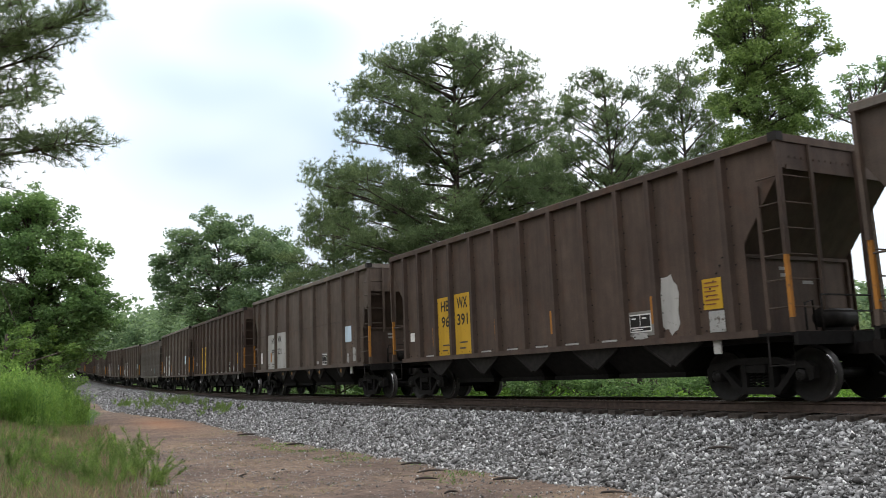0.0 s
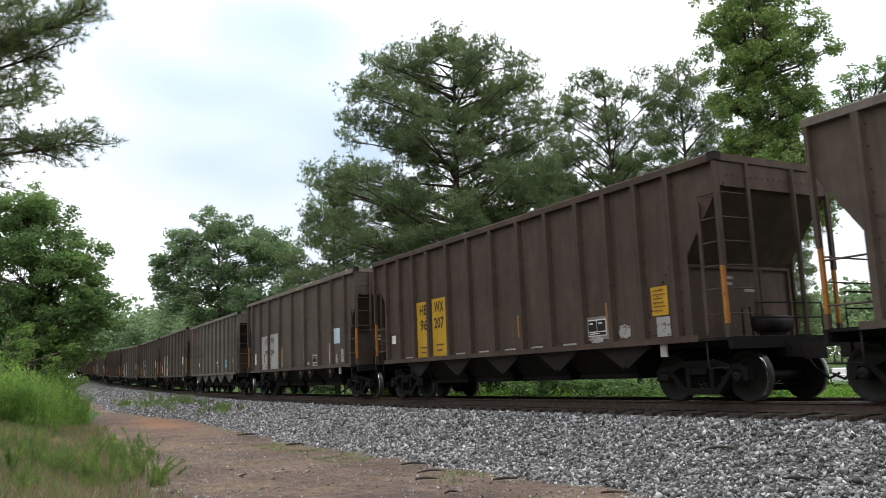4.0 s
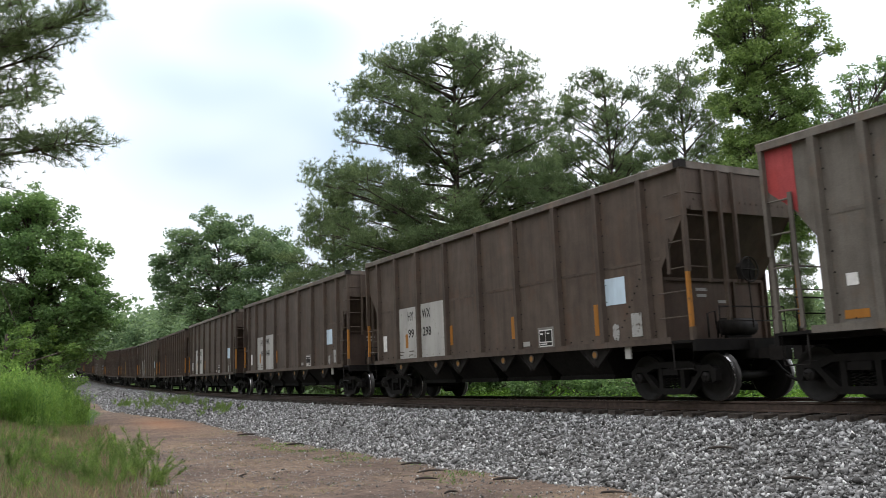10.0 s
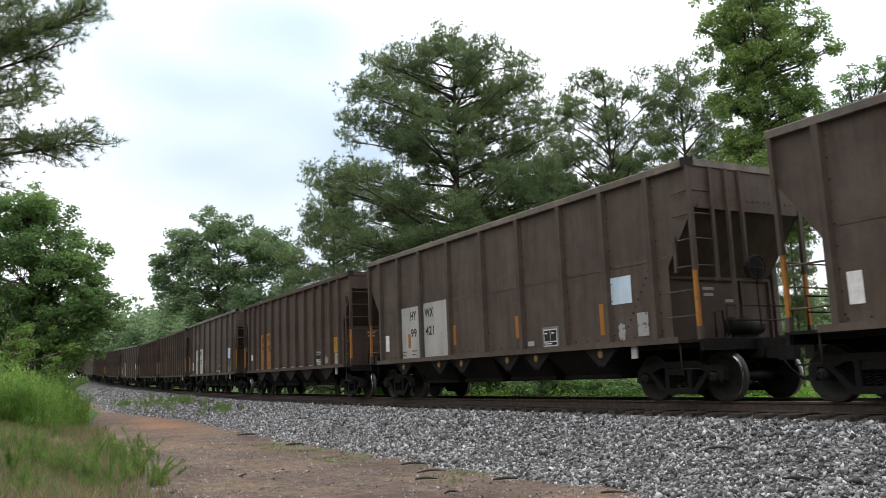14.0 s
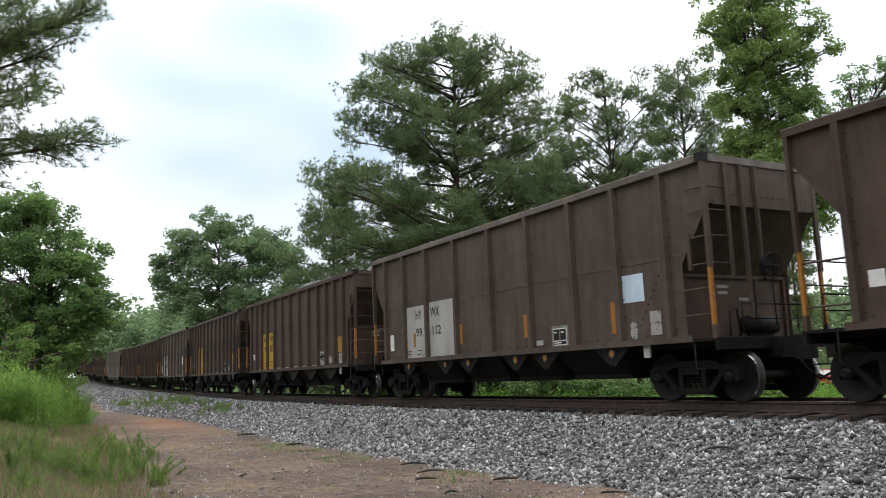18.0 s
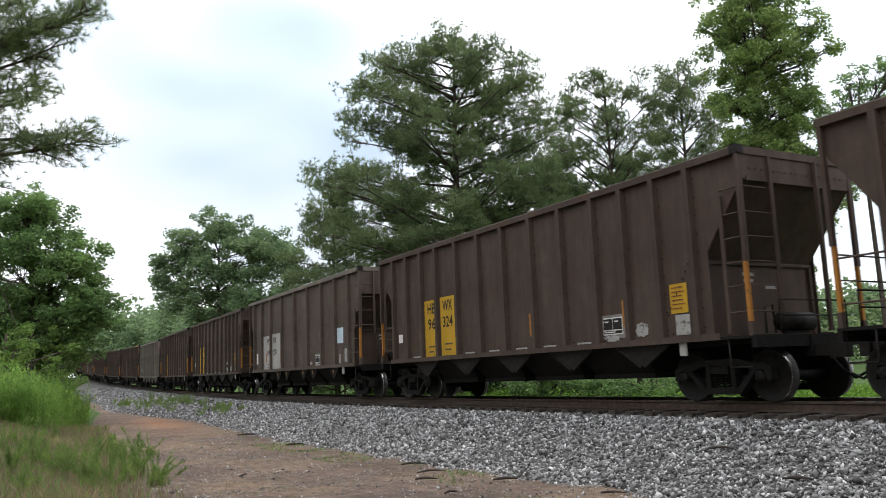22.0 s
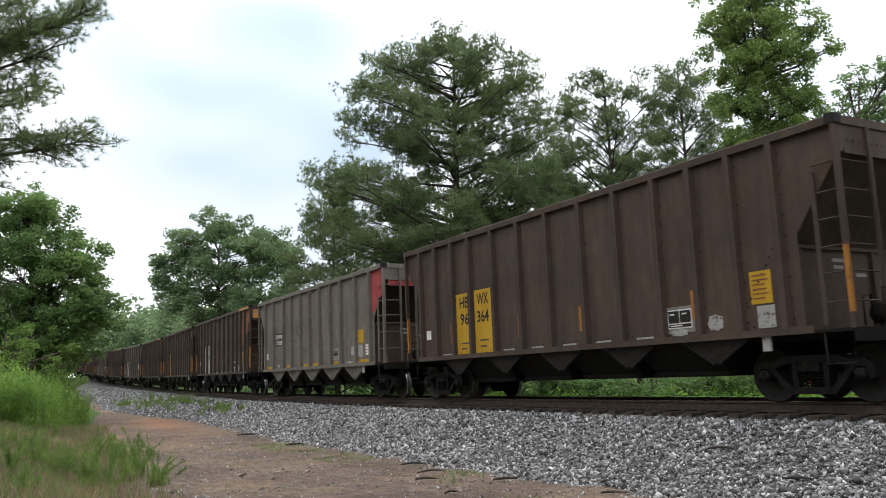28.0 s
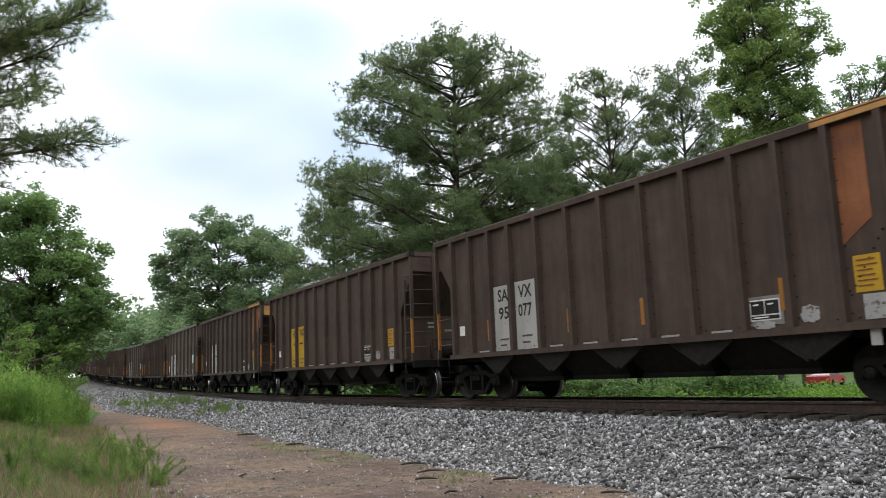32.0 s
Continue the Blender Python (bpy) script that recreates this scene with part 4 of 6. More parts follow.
def dress_a(number, mark="HBWX", panel_mat=YELLOW, ink=INK, patch=False, end=None):
    def f(car):
        panel(car, "number_panel", -4.38, -3.57, 1.06, 2.52, panel_mat, "faded number panel with black stencils")
        panel(car, "number_panel", -3.43, -2.46, 1.05, 2.54, panel_mat, "faded number panel with black stencils")
        words(car, mark[:2], -4.20, 2.17, 0.38, ink, 0.46)
        words(car, mark[2:], -3.28, 2.19, 0.38, ink, 0.55)
        if number:
            words(car, number[:2], -4.18, 1.77, 0.38, ink, 0.44)
            words(car, number[2:], -3.32, 1.78, 0.38, ink, 0.56)
        else:
            bars(car, -4.06, -3.6, 1.8, 2.05, 1, ink)
            bars(car, -3.30, -2.75, 1.8, 2.05, 1, ink)
        bars(car, -4.15, -3.75, 1.12, 1.38, 2, UMBER)
        bars(car, -3.2, -2.75, 1.14, 1.42, 2, UMBER)
        panel(car, "placard", -6.12, -5.86, 1.50, 1.73, CHALK, "small white placard")
        for u in (-4.73, -1.46, 0.88, 4.14):
            panel(car, "reflector", u, u + 0.12, 1.32, 1.80, ORANGE, "orange reflective stripe")
        for u in (-5.17, -2.13, -0.94, 0.27, 1.40, 2.64):
            panel(car, "white_mark", u, u + 0.46, 1.035, 1.095, WASH)
        grid_sign(car, 3.53, 1.19, 0.6, 0.32)
        panel(car, "bare_patch", 3.58, 4.03, 1.06, 1.18, WASH)
        panel(car, "warning_sticker", 5.5, 5.94, 1.45, 1.95, YELLOW, "yellow warning sticker")
        bars(car, 5.55, 5.9, 1.5, 1.92, 6, RUST)
        panel(car, "placard", 5.6, 5.96, 1.08, 1.42, WASH, "scuffed white placard")
        if patch:
            panel(car, "bare_patch", 4.4, 4.92, 1.1, 2.13, WHITE, "pale bare patch")
        else:
            panel(car, "bare_patch", 4.5, 4.86, 1.1, 1.36, WASH, "pale bare patch")
        if end:
            end(car)
    return f


def dress_b(number, mark="HYWX", stripes=None, blue=True, tape=(-1.70, 1.34, 4.49)):
    def f(car):
        panel(car, "number_panel", -4.93, -3.70, 1.06, 2.44, WHITE, "whitewashed number panel with black stencils")
        panel(car, "number_panel", -3.48, -2.02, 1.06, 2.47, WHITE, "whitewashed number panel with black stencils")
        words(car, mark[:2], -4.28, 2.08, 0.34, INK, 0.38)
        words(car, mark[2:], -3.33, 2.10, 0.34, INK, 0.52)
        if number:
            words(car, number[:2], -4.27, 1.62, 0.32, INK, 0.38)
            words(car, number[2:], -3.31, 1.63, 0.32, INK, 0.50)
        else:
            bars(car, -4.17, -3.77, 1.62, 1.87, 1, INK)
            bars(car, -3.25, -2.65, 1.62, 1.87, 1, INK)
        bars(car, -4.85, -4.55, 1.12, 1.28, 2, UMBER)
        bars(car, -4.22, -3.88, 1.1, 1.3, 2, UMBER)
        panel(car, "reflector", -4.45, -4.29, 1.34, 1.72, ORANGE, "dull orange stripe", 0.006)
        panel(car, "placard", -6.05, -5.8, 1.3, 1.75, CHALK, "small white placard")
        for u in tape:
            panel(car, "reflector", u, u + 0.14, 1.3 if u < 4 else 1.2, 1.79, ORANGE, "orange reflective stripe", 0.006)
        if stripes:
            panel(car, "bare_patch", 4.33, 4.48, 1.06, 1.8, WASH)
        for u in ((-1.78, 1.27) if stripes else ()):
            panel(car, "bare_patch", u, u + 0.29, 1.08, 1.85, stripes, "", -0.0015)
        grid_sign(car, 2.47, 1.075, 0.5, 0.35)
        panel(car, "placard", 1.81, 2.07, 1.11, 1.21, WHITE, "scuffed white placard")
        if blue:
            panel(car, "tag_panel", 4.83, 5.5, 1.74, 2.24, PALE, "pale blue tag panel")
        for u in (-4.94, -2.7, -1.45, 0.79, 2.0, 4.32):
            disc = kept("lampmark", lambda: Shape().lathe([(0.0, -0.012), (0.065, -0.012)], 10).lathe([(0.065, -0.012), (0.095, 0.0)], 10, 1).mesh("lamp_mark", [MARK, DUST]))
            part("lamp_mark", disc, None, car, "tan reflective disc on the chute plate", pose(u, -1.462, FLOOR - 0.12))
        panel(car, "bare_patch", 5.04, 5.25, 1.07, 1.39, WASH, "scraped pale patch")
        panel(car, "placard", 5.62, 5.92, 1.12, 1.54, WASH, "scuffed white placard")
    return f


def dress_c(car):
    for t, u in (("FU", -5.07), ("RX", -4.13)):
        words(car, t, u, 2.485, 0.385, INK, 0.50)
    for t, u in (("93", -5.1), ("05", -4.13), ("80", -3.15)):
        words(car, t, u, 1.955, 0.385, INK, 0.50)
    for u, w in ((-5.91, 0.4), (-3.01, 0.46), (-0.65, 0.40), (2.66, 0.44), (5.64, 0.46)):
        panel(car, "reflector", u, u + w, 1.11, 1.23 if u < 5 else 1.36, ORANGE, "orange reflective sticker")
    grid_sign(car, 1.68, 1.37, 0.46, 0.26)
    panel(car, "placard", 1.31, 1.59, 1.53, 1.66, CHALK)
    panel(car, "placard", -4.3, -4.06, 1.455, 1.67, CHALK)
    panel(car, "placard", -5.82, -5.63, 1.56, 1.73, CHALK)
    panel(car, "warning_sticker", 3.62, 4.33, 1.29, 1.70, TEAL, "teal sticker with white lines")
    bars(car, 3.7, 4.25, 1.32, 1.67, 6, CHALK)
    panel(car, "placard", 5.47, 5.66, 1.5, 1.72, CHALK)
    bars(car, 3.65, 4.2, 1.9, 2.1, 3, UMBER)
    bars(car, 1.3, 1.7, 1.85, 2.1, 3, UMBER)
    bars(car, 4.55, 5.05, 1.6, 1.85, 3, UMBER)
    bars(car, -4.95, -4.45, 1.45, 1.85, 4, UMBER)
    bars(car, -3.6, -3.2, 1.6, 1.8, 2, UMBER)
    part("red_corner", kept("redc", lambda: Shape().prism([(-7.15, 4.2), (-6.6, 4.2), (-6.6, 3.05), (-7.15, 3.5)], 1, -0.005, 0.0).mesh("red_corner", [RED_END])), None, car, "faded red corner patch", pose(0, -SIDE - 0.003, 0))


def dress_g(car):
    panel(car, "number_panel", -4.64, -3.65, 1.94, 2.45, INK, "black number plate with white letters")
    words(car, "HYWX", -4.60, 2.22, 0.25, CHALK, 0.90)
    words(car, "07109", -4.56, 1.98, 0.25, CHALK, 0.86)
    for u, w in ((-6.08, 0.78), (-3.11, 0.5), (-0.87, 0.55), (0.28, 0.58), (2.63, 0.47), (5.05, 0.87)):
        panel(car, "reflector", u, u + w, 1.02, 1.15, YELLOW, "yellow reflective sticker")
    grid_sign(car, 2.64, 1.22, 0.46, 0.32)
    panel(car, "placard", -6.1, -5.85, 1.45, 1.7, CHALK)
    panel(car, "warning_sticker", 5.0, 5.54, 1.65, 2.07, YELLOW, "yellow warning sticker")
    panel(car, "bare_patch", 5.0, 5.45, 1.2, 1.63, WHITE, "scuffed pale patch")
    panel(car, "bare_patch", 4.35, 4.75, 1.29, 1.58, WHITE, "scuffed pale patch")
    panel(car, "bare_patch", 3.85, 4.51, 1.02, 1.13, WHITE)
    panel(car, "bare_patch", -4.4, -4.1, 1.07, 1.2, WHITE)
    panel(car, "placard", 5.69, 5.93, 1.27, 1.59, CHALK, "small white placard")
    bars(car, 5.73, 5.88, 1.3, 1.56, 3, RED_END)
    ring = lambda: Shape().tube([(0.17 * math.cos(a * math.pi / 12), 0, 0.2 * math.sin(a * math.pi / 12)) for a in range(25)], 0.012, 4, 0, False).mesh("ring_mark", [SHADE_AND_MARK])
    part("ring_mark", kept("ringmark", ring), None, car, "thin dark painted ring", pose(-1.62, -SIDE - 0.004, 2.72))
    bars(car, -2.0, -1.45, 1.98, 2.1, 1, UMBER)
    bars(car, -0.9, -0.35, 1.55, 1.75, 3, UMBER)
    bars(car, -4.4, -3.85, 1.3, 1.42, 2, UMBER)
    red = lambda: Shape().prism([(6.2, 4.22), (7.3, 4.22), (7.3, 3.52), (6.38, 2.84), (6.2, 2.84)], 1, -0.005, 0.0).mesh("red_corner", [RED_END])
    part("red_corner", kept("redg", red), None, car, "faded red corner patch", pose(0, -SIDE - 0.003, 0))
    part("red_end", kept("redge", lambda: Shape().box(0, 0.005, -1.36, 1.36, 3.62, 4.2).mesh("red_end", [RED_END])), None, car, "faded red end panel", pose(7.34 - 0.03 + 0.02, 0, 0))


def rusty_end(car):
    for u0, u1, a, b in ((5.07, 5.8, 2.24, 2.75), (6.0, 7.0, 3.0, 3.3)):
        sh = Shape().prism([(u0, 4.25), (u1, 4.25), (u1, b), (u0, a)], 1, -0.005, 0.0)
        part("rust_patch", sh, RUST, car, "orange rust showing through the paint", pose(0, -SIDE - 0.003, 0))
    part("yellow_rim", Shape().box(5.0, 7.36, -0.09, 0.0, 4.302, 4.44), YELLOW_END, car, "faded yellow rim", pose(0, -FACE - 0.004 + 0.09, 0.002))
    part("yellow_end", Shape().box(0, 0.02, -1.4, 1.4, 3.8, 4.24), YELLOW_END, car, "faded yellow end panel", pose(7.34, 0, 0))


A_LABEL = "dark brown coal hopper car with yellow number panels"
B_LABEL = "dusty umber coal hopper car with white number panels"
ROLL = {-1: ("B", B_LABEL, dress_b("")), 0: ("A", A_LABEL, dress_a("96391", patch=True)), 1: ("B", B_LABEL, dress_b("99231", tape=(-2.18, 1.34, 4.49))), 2: ("A", A_LABEL, dress_a("96207")),
        3: ("B", "dusty umber hopper car with scraped white patches", dress_b("99294", stripes=WASH)), 4: ("C", "taupe coal hopper car with black stencilled letters", dress_c),
        5: ("B", B_LABEL, dress_b("99298")), 6: ("B", B_LABEL, dress_b("99041")), 7: ("B", B_LABEL, dress_b("99421")), 8: ("A", A_LABEL, dress_a("96192", panel_mat=ORANGE)),
        9: ("B", B_LABEL, dress_b("99112")), 10: ("A", A_LABEL, dress_a("96387")), 11: ("A", "dark brown coal hopper car with orange number panels", dress_a("96324", panel_mat=YELLOW)),
        12: ("B", B_LABEL, dress_b("99150", tape=(-2.2, 4.49))), 13: ("A", A_LABEL, dress_a("")), 14: ("A", A_LABEL, dress_a("96364")), 15: ("G", "grey coal hopper car with red end", dress_g),
        16: ("A", "dark brown hopper car with rusty orange end", dress_a("95077", "SAVX", WHITE, end=rusty_end)), 17: ("A", A_LABEL, dress_a("")),
        18: ("A", "dark brown hopper car with rusty orange end", dress_a("", "SAVX", WHITE, end=rusty_end)), 19: ("B", B_LABEL, dress_b("")), 20: ("A", A_LABEL, dress_a(""))}
for i in range(21, 27):
    ROLL[i] = ("A", A_LABEL, dress_a("")) if i % 3 else ("B", B_LABEL, dress_b(""))

CARS = {}
for i, (style, words_, dressing) in ROLL.items():
    CARS[i] = hopper_car(style, words_, dressing)


# ---- trees and plants ----
def flat_leaves(pos, size, droop=0.0):
    """Folded leaf: two triangles a leaf, turned at random."""
    n = len(pos)
    R = turns(n)
    tmpl = np.array([(-0.5, 0, 0), (0, -0.3, 0.08), (0.5, 0, 0), (0, 0.3, 0.08)])
    k = size * rng.uniform(0.7, 1.3, n)
    v = np.einsum("nij,kj->nki", R, tmpl) * k[:, None, None]
    v[:, :, 2] *= 0.75
    v += pos[:, None, :]
    f = np.array([(0, 1, 2), (0, 2, 3)])[None] + (np.arange(n) * 4)[:, None, None]
    return v.reshape(-1, 3), f.reshape(-1, 3)


def needle_tufts(pos, aim, size, needles=14, thin=0.085, fan=0.55):
    """Bottle-brush ends: thin blades fanned round the twig's direction."""
    n = len(pos)
    P = np.repeat(pos, needles, 0)
    A = np.repeat(aim, needles, 0)
    d = A * rng.uniform(0.1, 1.0, (len(P), 1)) + rng.normal(0, fan, P.shape)
    d /= np.linalg.norm(d, axis=1)[:, None]
    w = np.cross(d, rng.normal(size=P.shape))
    w /= np.linalg.norm(w, axis=1)[:, None] + 1e-9
    L = (size * rng.uniform(0.7, 1.25, len(P)))[:, None]
    w = w * L * thin
    v = np.stack([P - w, P + w, P + d * L], 1)
    return v.reshape(-1, 3), np.arange(len(P) * 3).reshape(-1, 3)


def bend(a, b, sag=0.0, wob=0.1, n=5):
    a, b = np.array(a, float), np.array(b, float)
    L = np.linalg.norm(b - a)
    pts = []
    off = rng.normal(0, wob * L, 3)
    for i in range(n):
        t = i / (n - 1)
        pts.append(a + (b - a) * t + off * math.sin(math.pi * t) * 0.6 + np.array([0, 0, -sag * L * math.sin(math.pi * t)]))
    return pts


def along(pts, t):
    x = t * (len(pts) - 1)
    i = min(int(x), len(pts) - 2)
    return pts[i] + (pts[i + 1] - pts[i]) * (x - i)


def lopsided(profile, t, az):
    """Reach of a crown at the relative height t towards the azimuth az; the profile has the reach to -x and to +x."""
    hs = [p[0] for p in profile]
    left, right = np.interp(t, hs, [p[1] for p in profile]), np.interp(t, hs, [p[2] for p in profile])
    w = 0.5 + 0.5 * math.cos(az)
    return (left * (1 - w) + right * w) * (1.0 - 0.12 * abs(math.sin(az)))


def crown_mesh(P, A, size, needles, thin, fan):
    A = np.concatenate(A)
    A /= np.linalg.norm(A, axis=1)[:, None]
    v, f = needle_tufts(np.concatenate(P), A, size, needles, thin, fan)
    return soup("crown", v, f, [PINE])


def pine(name, base, height, profile, label, limbs=44, pads=4.2, pad=1.15, tufts=120, size=0.19, needles=15, thin=0.058, fan=0.95, lean=0.0, trunk_r=0.28, rise=0.25, inner=0.3, group=""):
    """A spreading pine: limbs whose reach follows the profile, each with flat plumes of needle tufts along its outer half."""
    tree = tagged(new(name), label, "tree", group)
    tree.location = tuple(base)
    stem = bend((0, 0, -0.2), (lean, 0, height), 0, 0.012, 9)
    sh = Shape().tube(stem, list(np.linspace(trunk_r, 0.05, 9)), 8)
    br = Shape()
    P, A = [], []
    lo = profile[0][0]
    for i in range(limbs):
        t = lo + (0.985 - lo) * ((i + rng.uniform(0, 1)) / limbs)
        az = i * 2.39996 + rng.uniform(-0.35, 0.35)
        az -= 0.4 * math.sin(2 * az)
        r = max(0.5, lopsided(profile, t, az) * (rng.uniform(0.84, 1.05) if i % 5 < 3 else rng.uniform(0.3, 0.8)) - 0.5 * pad)
        root = along(stem, max(0.05, t - 0.25 * r * rise / height * 4))
        end = along(stem, t) + np.array([math.cos(az) * r, math.sin(az) * r, 0.0])
        end[2] = t * height + rng.uniform(-0.1, 0.12) * r
        limb = bend(root, end, -0.03, 0.05, 7)
        br.tube(limb, list(np.linspace(0.025 + 0.012 * r, 0.014, 7)), 5)
        side = np.array([-math.sin(az), math.cos(az), 0.0])
        for j in range(max(2, int(pads * (0.45 + r / 6.0) + rng.uniform(0, 1)))):
            w0 = 1.0 if j == 0 else rng.uniform(inner, 0.97)
            pr = pad * rng.uniform(0.62, 1.15)
            q = along(limb, max(0.2, w0 - 0.12))
            c = along(limb, w0) + side * rng.normal(0, 0.2) * r * (1.15 - 0.5 * w0) + np.array([0, 0, rng.uniform(-0.35, 0.55)])
            br.tube(bend(q, c, 0.0, 0.07, 4), [0.026, 0.02, 0.015, 0.01], 4, 0, False)
            for _ in range(5):
                d = rng.normal(size=3) * np.array([1, 1, 0.35])
                e = c + d / np.linalg.norm(d) * pr * 0.8
                br.tube([c, (c + e) / 2 + np.array([0, 0, -0.05]), e], [0.012, 0.009, 0.005], 3, 0, False)
            # small knots of tufts make the plume's uneven edge
            k = max(6, int(17 * pr * pr))
            d = rng.normal(size=(k, 3))
            d /= np.linalg.norm(d, axis=1)[:, None]
            d[:, 2] = d[:, 2] * 0.42 + 0.1
            knots = c + d * pr * rng.uniform(0.45, 1.0, (k, 1))
            n = int(tufts * pr * pr)
            at_k = rng.integers(0, k, n)
            off = rng.normal(0, 1, (n, 3)) * np.array([0.15, 0.15, 0.12])
            pos = knots[at_k] + off
            P.append(pos)
            A.append((pos - c) / pr * 0.6 + np.array([0, 0, 0.75]) + rng.normal(0, 0.25, (n, 3)))
    part("trunk", sh, BARK, tree)
    tagged(part("branchwork", br, BARK, tree), kind="stuff")
    tagged(part("crown", crown_mesh(P, A, size, needles, thin, fan), None, tree), kind="stuff")
    return tree


def bough_pine(name, base, height, boughs, label, count=40, tufts=13, size=0.14, needles=24, thin=0.021, fan=0.5):
    """A near pine of which only long boughs hang into view. boughs: (height on the trunk, tip)."""
    base = np.array(base, float)
    tree = tagged(new(name), label, "tree")
    tree.location = tuple(base)
    stem = bend((0, 0, -0.2), (0.2, 0, height), 0, 0.015, 9)
    sh = Shape().tube(stem, list(np.linspace(0.2, 0.03, 9)), 8)
    br = Shape()
    P, A = [], []
    for root, tip_ in boughs:
        n = count if tip_[2] > 4.5 else count // 3
        a, b = along(stem, root / height), np.array(tip_) - base
        r = np.linalg.norm(b[:2])
        limb = bend(a, b, 0.05, 0.06, 6)
        br.tube(limb, list(np.linspace(0.02 + 0.012 * r, 0.012, 6)), 5)
        for j in range(n):
            w0 = rng.uniform(0.25, 1.0)
            q = along(limb, w0)
            L = rng.uniform(0.35, 0.55 + 0.07 * r) * (1.25 - 0.5 * w0)
            d = (b - a) / (np.linalg.norm(b - a) + 1e-6) * 0.8 + rng.normal(0, 0.55, 3) * np.array([1, 1, 0.6]) + np.array([0, 0, 0.1])
            d /= np.linalg.norm(d)
            e = q + d * L
            br.tube([q, (q + e) / 2 + rng.normal(0, 0.04, 3), e], [0.014, 0.01, 0.006], 3, 0, False)
            k = int(tufts * (0.6 + L * 0.5))
            w = rng.uniform(0.3, 1.03, (k, 1))
            P.append(q + d * L * w + rng.normal(0, 0.05 + 0.09 * L, (k, 3)))
            A.append(d + np.array([0, 0, 0.3]) + rng.normal(0, 0.35, (k, 3)))
    part("trunk", sh, BARK, tree)
    tagged(part("branchwork", br, BARK, tree), kind="stuff")
    tagged(part("crown", crown_mesh(P, A, size, needles, thin, fan), None, tree), kind="stuff")
    return tree


def broadleaf(name, base, height, lobes, label, leaves=16000, leaf=0.2, trunk_r=0.22, mat=None, group="", clumps=6, clump=0.4):
    """A broad-leaved tree: trunk, a limb into each lobe of the crown, twigs to its outside, a clump of leaves on each twig."""
    tree = tagged(new(name), label, "tree", group)
    tree.location = tuple(base)
    stem = bend((0, 0, -0.2), (lobes[0][0] * 0.5, lobes[0][1] * 0.5, height * 0.8), 0, 0.02, 8)
    sh = Shape().tube(stem, list(np.linspace(trunk_r, 0.06, 8)), 8)
    br = Shape()
    tips, reach = [], []
    for x, y, z, r in list(lobes) + [(x + rng.normal(0, 0.35 * r), y + q * r * 0.8, z + rng.normal(0, 0.3 * r), r * 0.8) for x, y, z, r in lobes for q in (-1, 1)]:
        c = np.array([x, y, z])
        t = min(0.95, max(0.25, (z - r * 0.8) / (height * 0.8)))
        limb = bend(along(stem, t), c, 0.0, 0.06, 5)
        br.tube(limb, list(np.linspace(0.035 + 0.02 * r, 0.02, 5)), 5)
        for _ in range(max(3, int(clumps * r * r * 0.5))):
            d = rng.normal(size=3)
            d /= np.linalg.norm(d)
            e = c + d * r * np.array([1, 1, 0.9]) * rng.uniform(0.5, 1.05)
            q = along(limb, rng.uniform(0.5, 1.0))
            br.tube([q, (q + e) / 2 + rng.normal(0, 0.07, 3), e], [0.02, 0.012, 0.006], 3, 0, False)
            tips.append(e)
            reach.append(clump * rng.uniform(0.55, 1.25))
    tips, reach = np.array(tips), np.array(reach)
    wt = reach ** 2
    k = rng.choice(len(tips), leaves, p=wt / wt.sum())
    d = rng.normal(size=(leaves, 3))
    d /= np.linalg.norm(d, axis=1)[:, None]
    pos = tips[k] + d * np.array([1, 1, 0.72]) * (reach[k] * rng.uniform(0.1, 1.0, leaves) ** 0.5)[:, None] + rng.normal(0, 0.12, (leaves, 3)) * reach[k][:, None]
    part("trunk", sh, BARK, tree)
    tagged(part("branchwork", br, BARK, tree), kind="stuff")
    v, f = flat_leaves(pos, leaf)
    tagged(part("crown", soup("crown", v, f, [mat or LEAF]), None, tree), kind="stuff")
    return tree


def stand(x, y):
    return (x, y, floor_at(x, y))


# the big pine and its neighbours behind the line
pine("pine_tree", stand(0.7, 43.6), 20.0, [(0.2, 7.0, 6.0), (0.38, 8.3, 6.2), (0.51, 8.6, 6.3), (0.6, 9.3, 6.2), (0.65, 7.2, 5.9), (0.79, 6.9, 5.4), (0.9, 5.2, 4.9), (0.95, 3.8, 3.6), (1.0, 2.2, 2.0)],
     "tall spreading pine with dark green layered crown", 150, 4.4, 0.98, 88, lean=0.3, trunk_r=0.32)
pine("pine_tree", stand(-6.8, 51.8), 13.6, [(0.12, 4.0, 4.0), (0.5, 4.1, 4.1), (0.7, 3.3, 3.3), (0.9, 2.2, 2.2), (1.0, 0.8, 0.8)], "smaller bushy pine beside the railway", 48, 4.0, 1.05, 80, 0.21, trunk_r=0.18)
pine("pine_tree", stand(5.9, 46.4), 13.6, [(0.15, 3.4, 3.4), (0.6, 3.6, 3.6), (0.85, 2.4, 2.4), (1.0, 0.8, 0.8)], "smaller bushy pine beside the railway", 60, 4.0, 1.05, 85, 0.2, trunk_r=0.18)
for x, y, h in ((2.4, 49.2, 11.6), (7.8, 53.5, 16.6), (-2.6, 50.5, 10.5)):
    pine("pine_tree", stand(x, y), h, [(0.1, 3.0, 3.0), (0.6, 3.2, 3.2), (0.85, 2.0, 2.0), (1.0, 0.7, 0.7)], "young bushy pine behind the tall ones", 40, 3.6, 1.05, 75, 0.22, trunk_r=0.15)
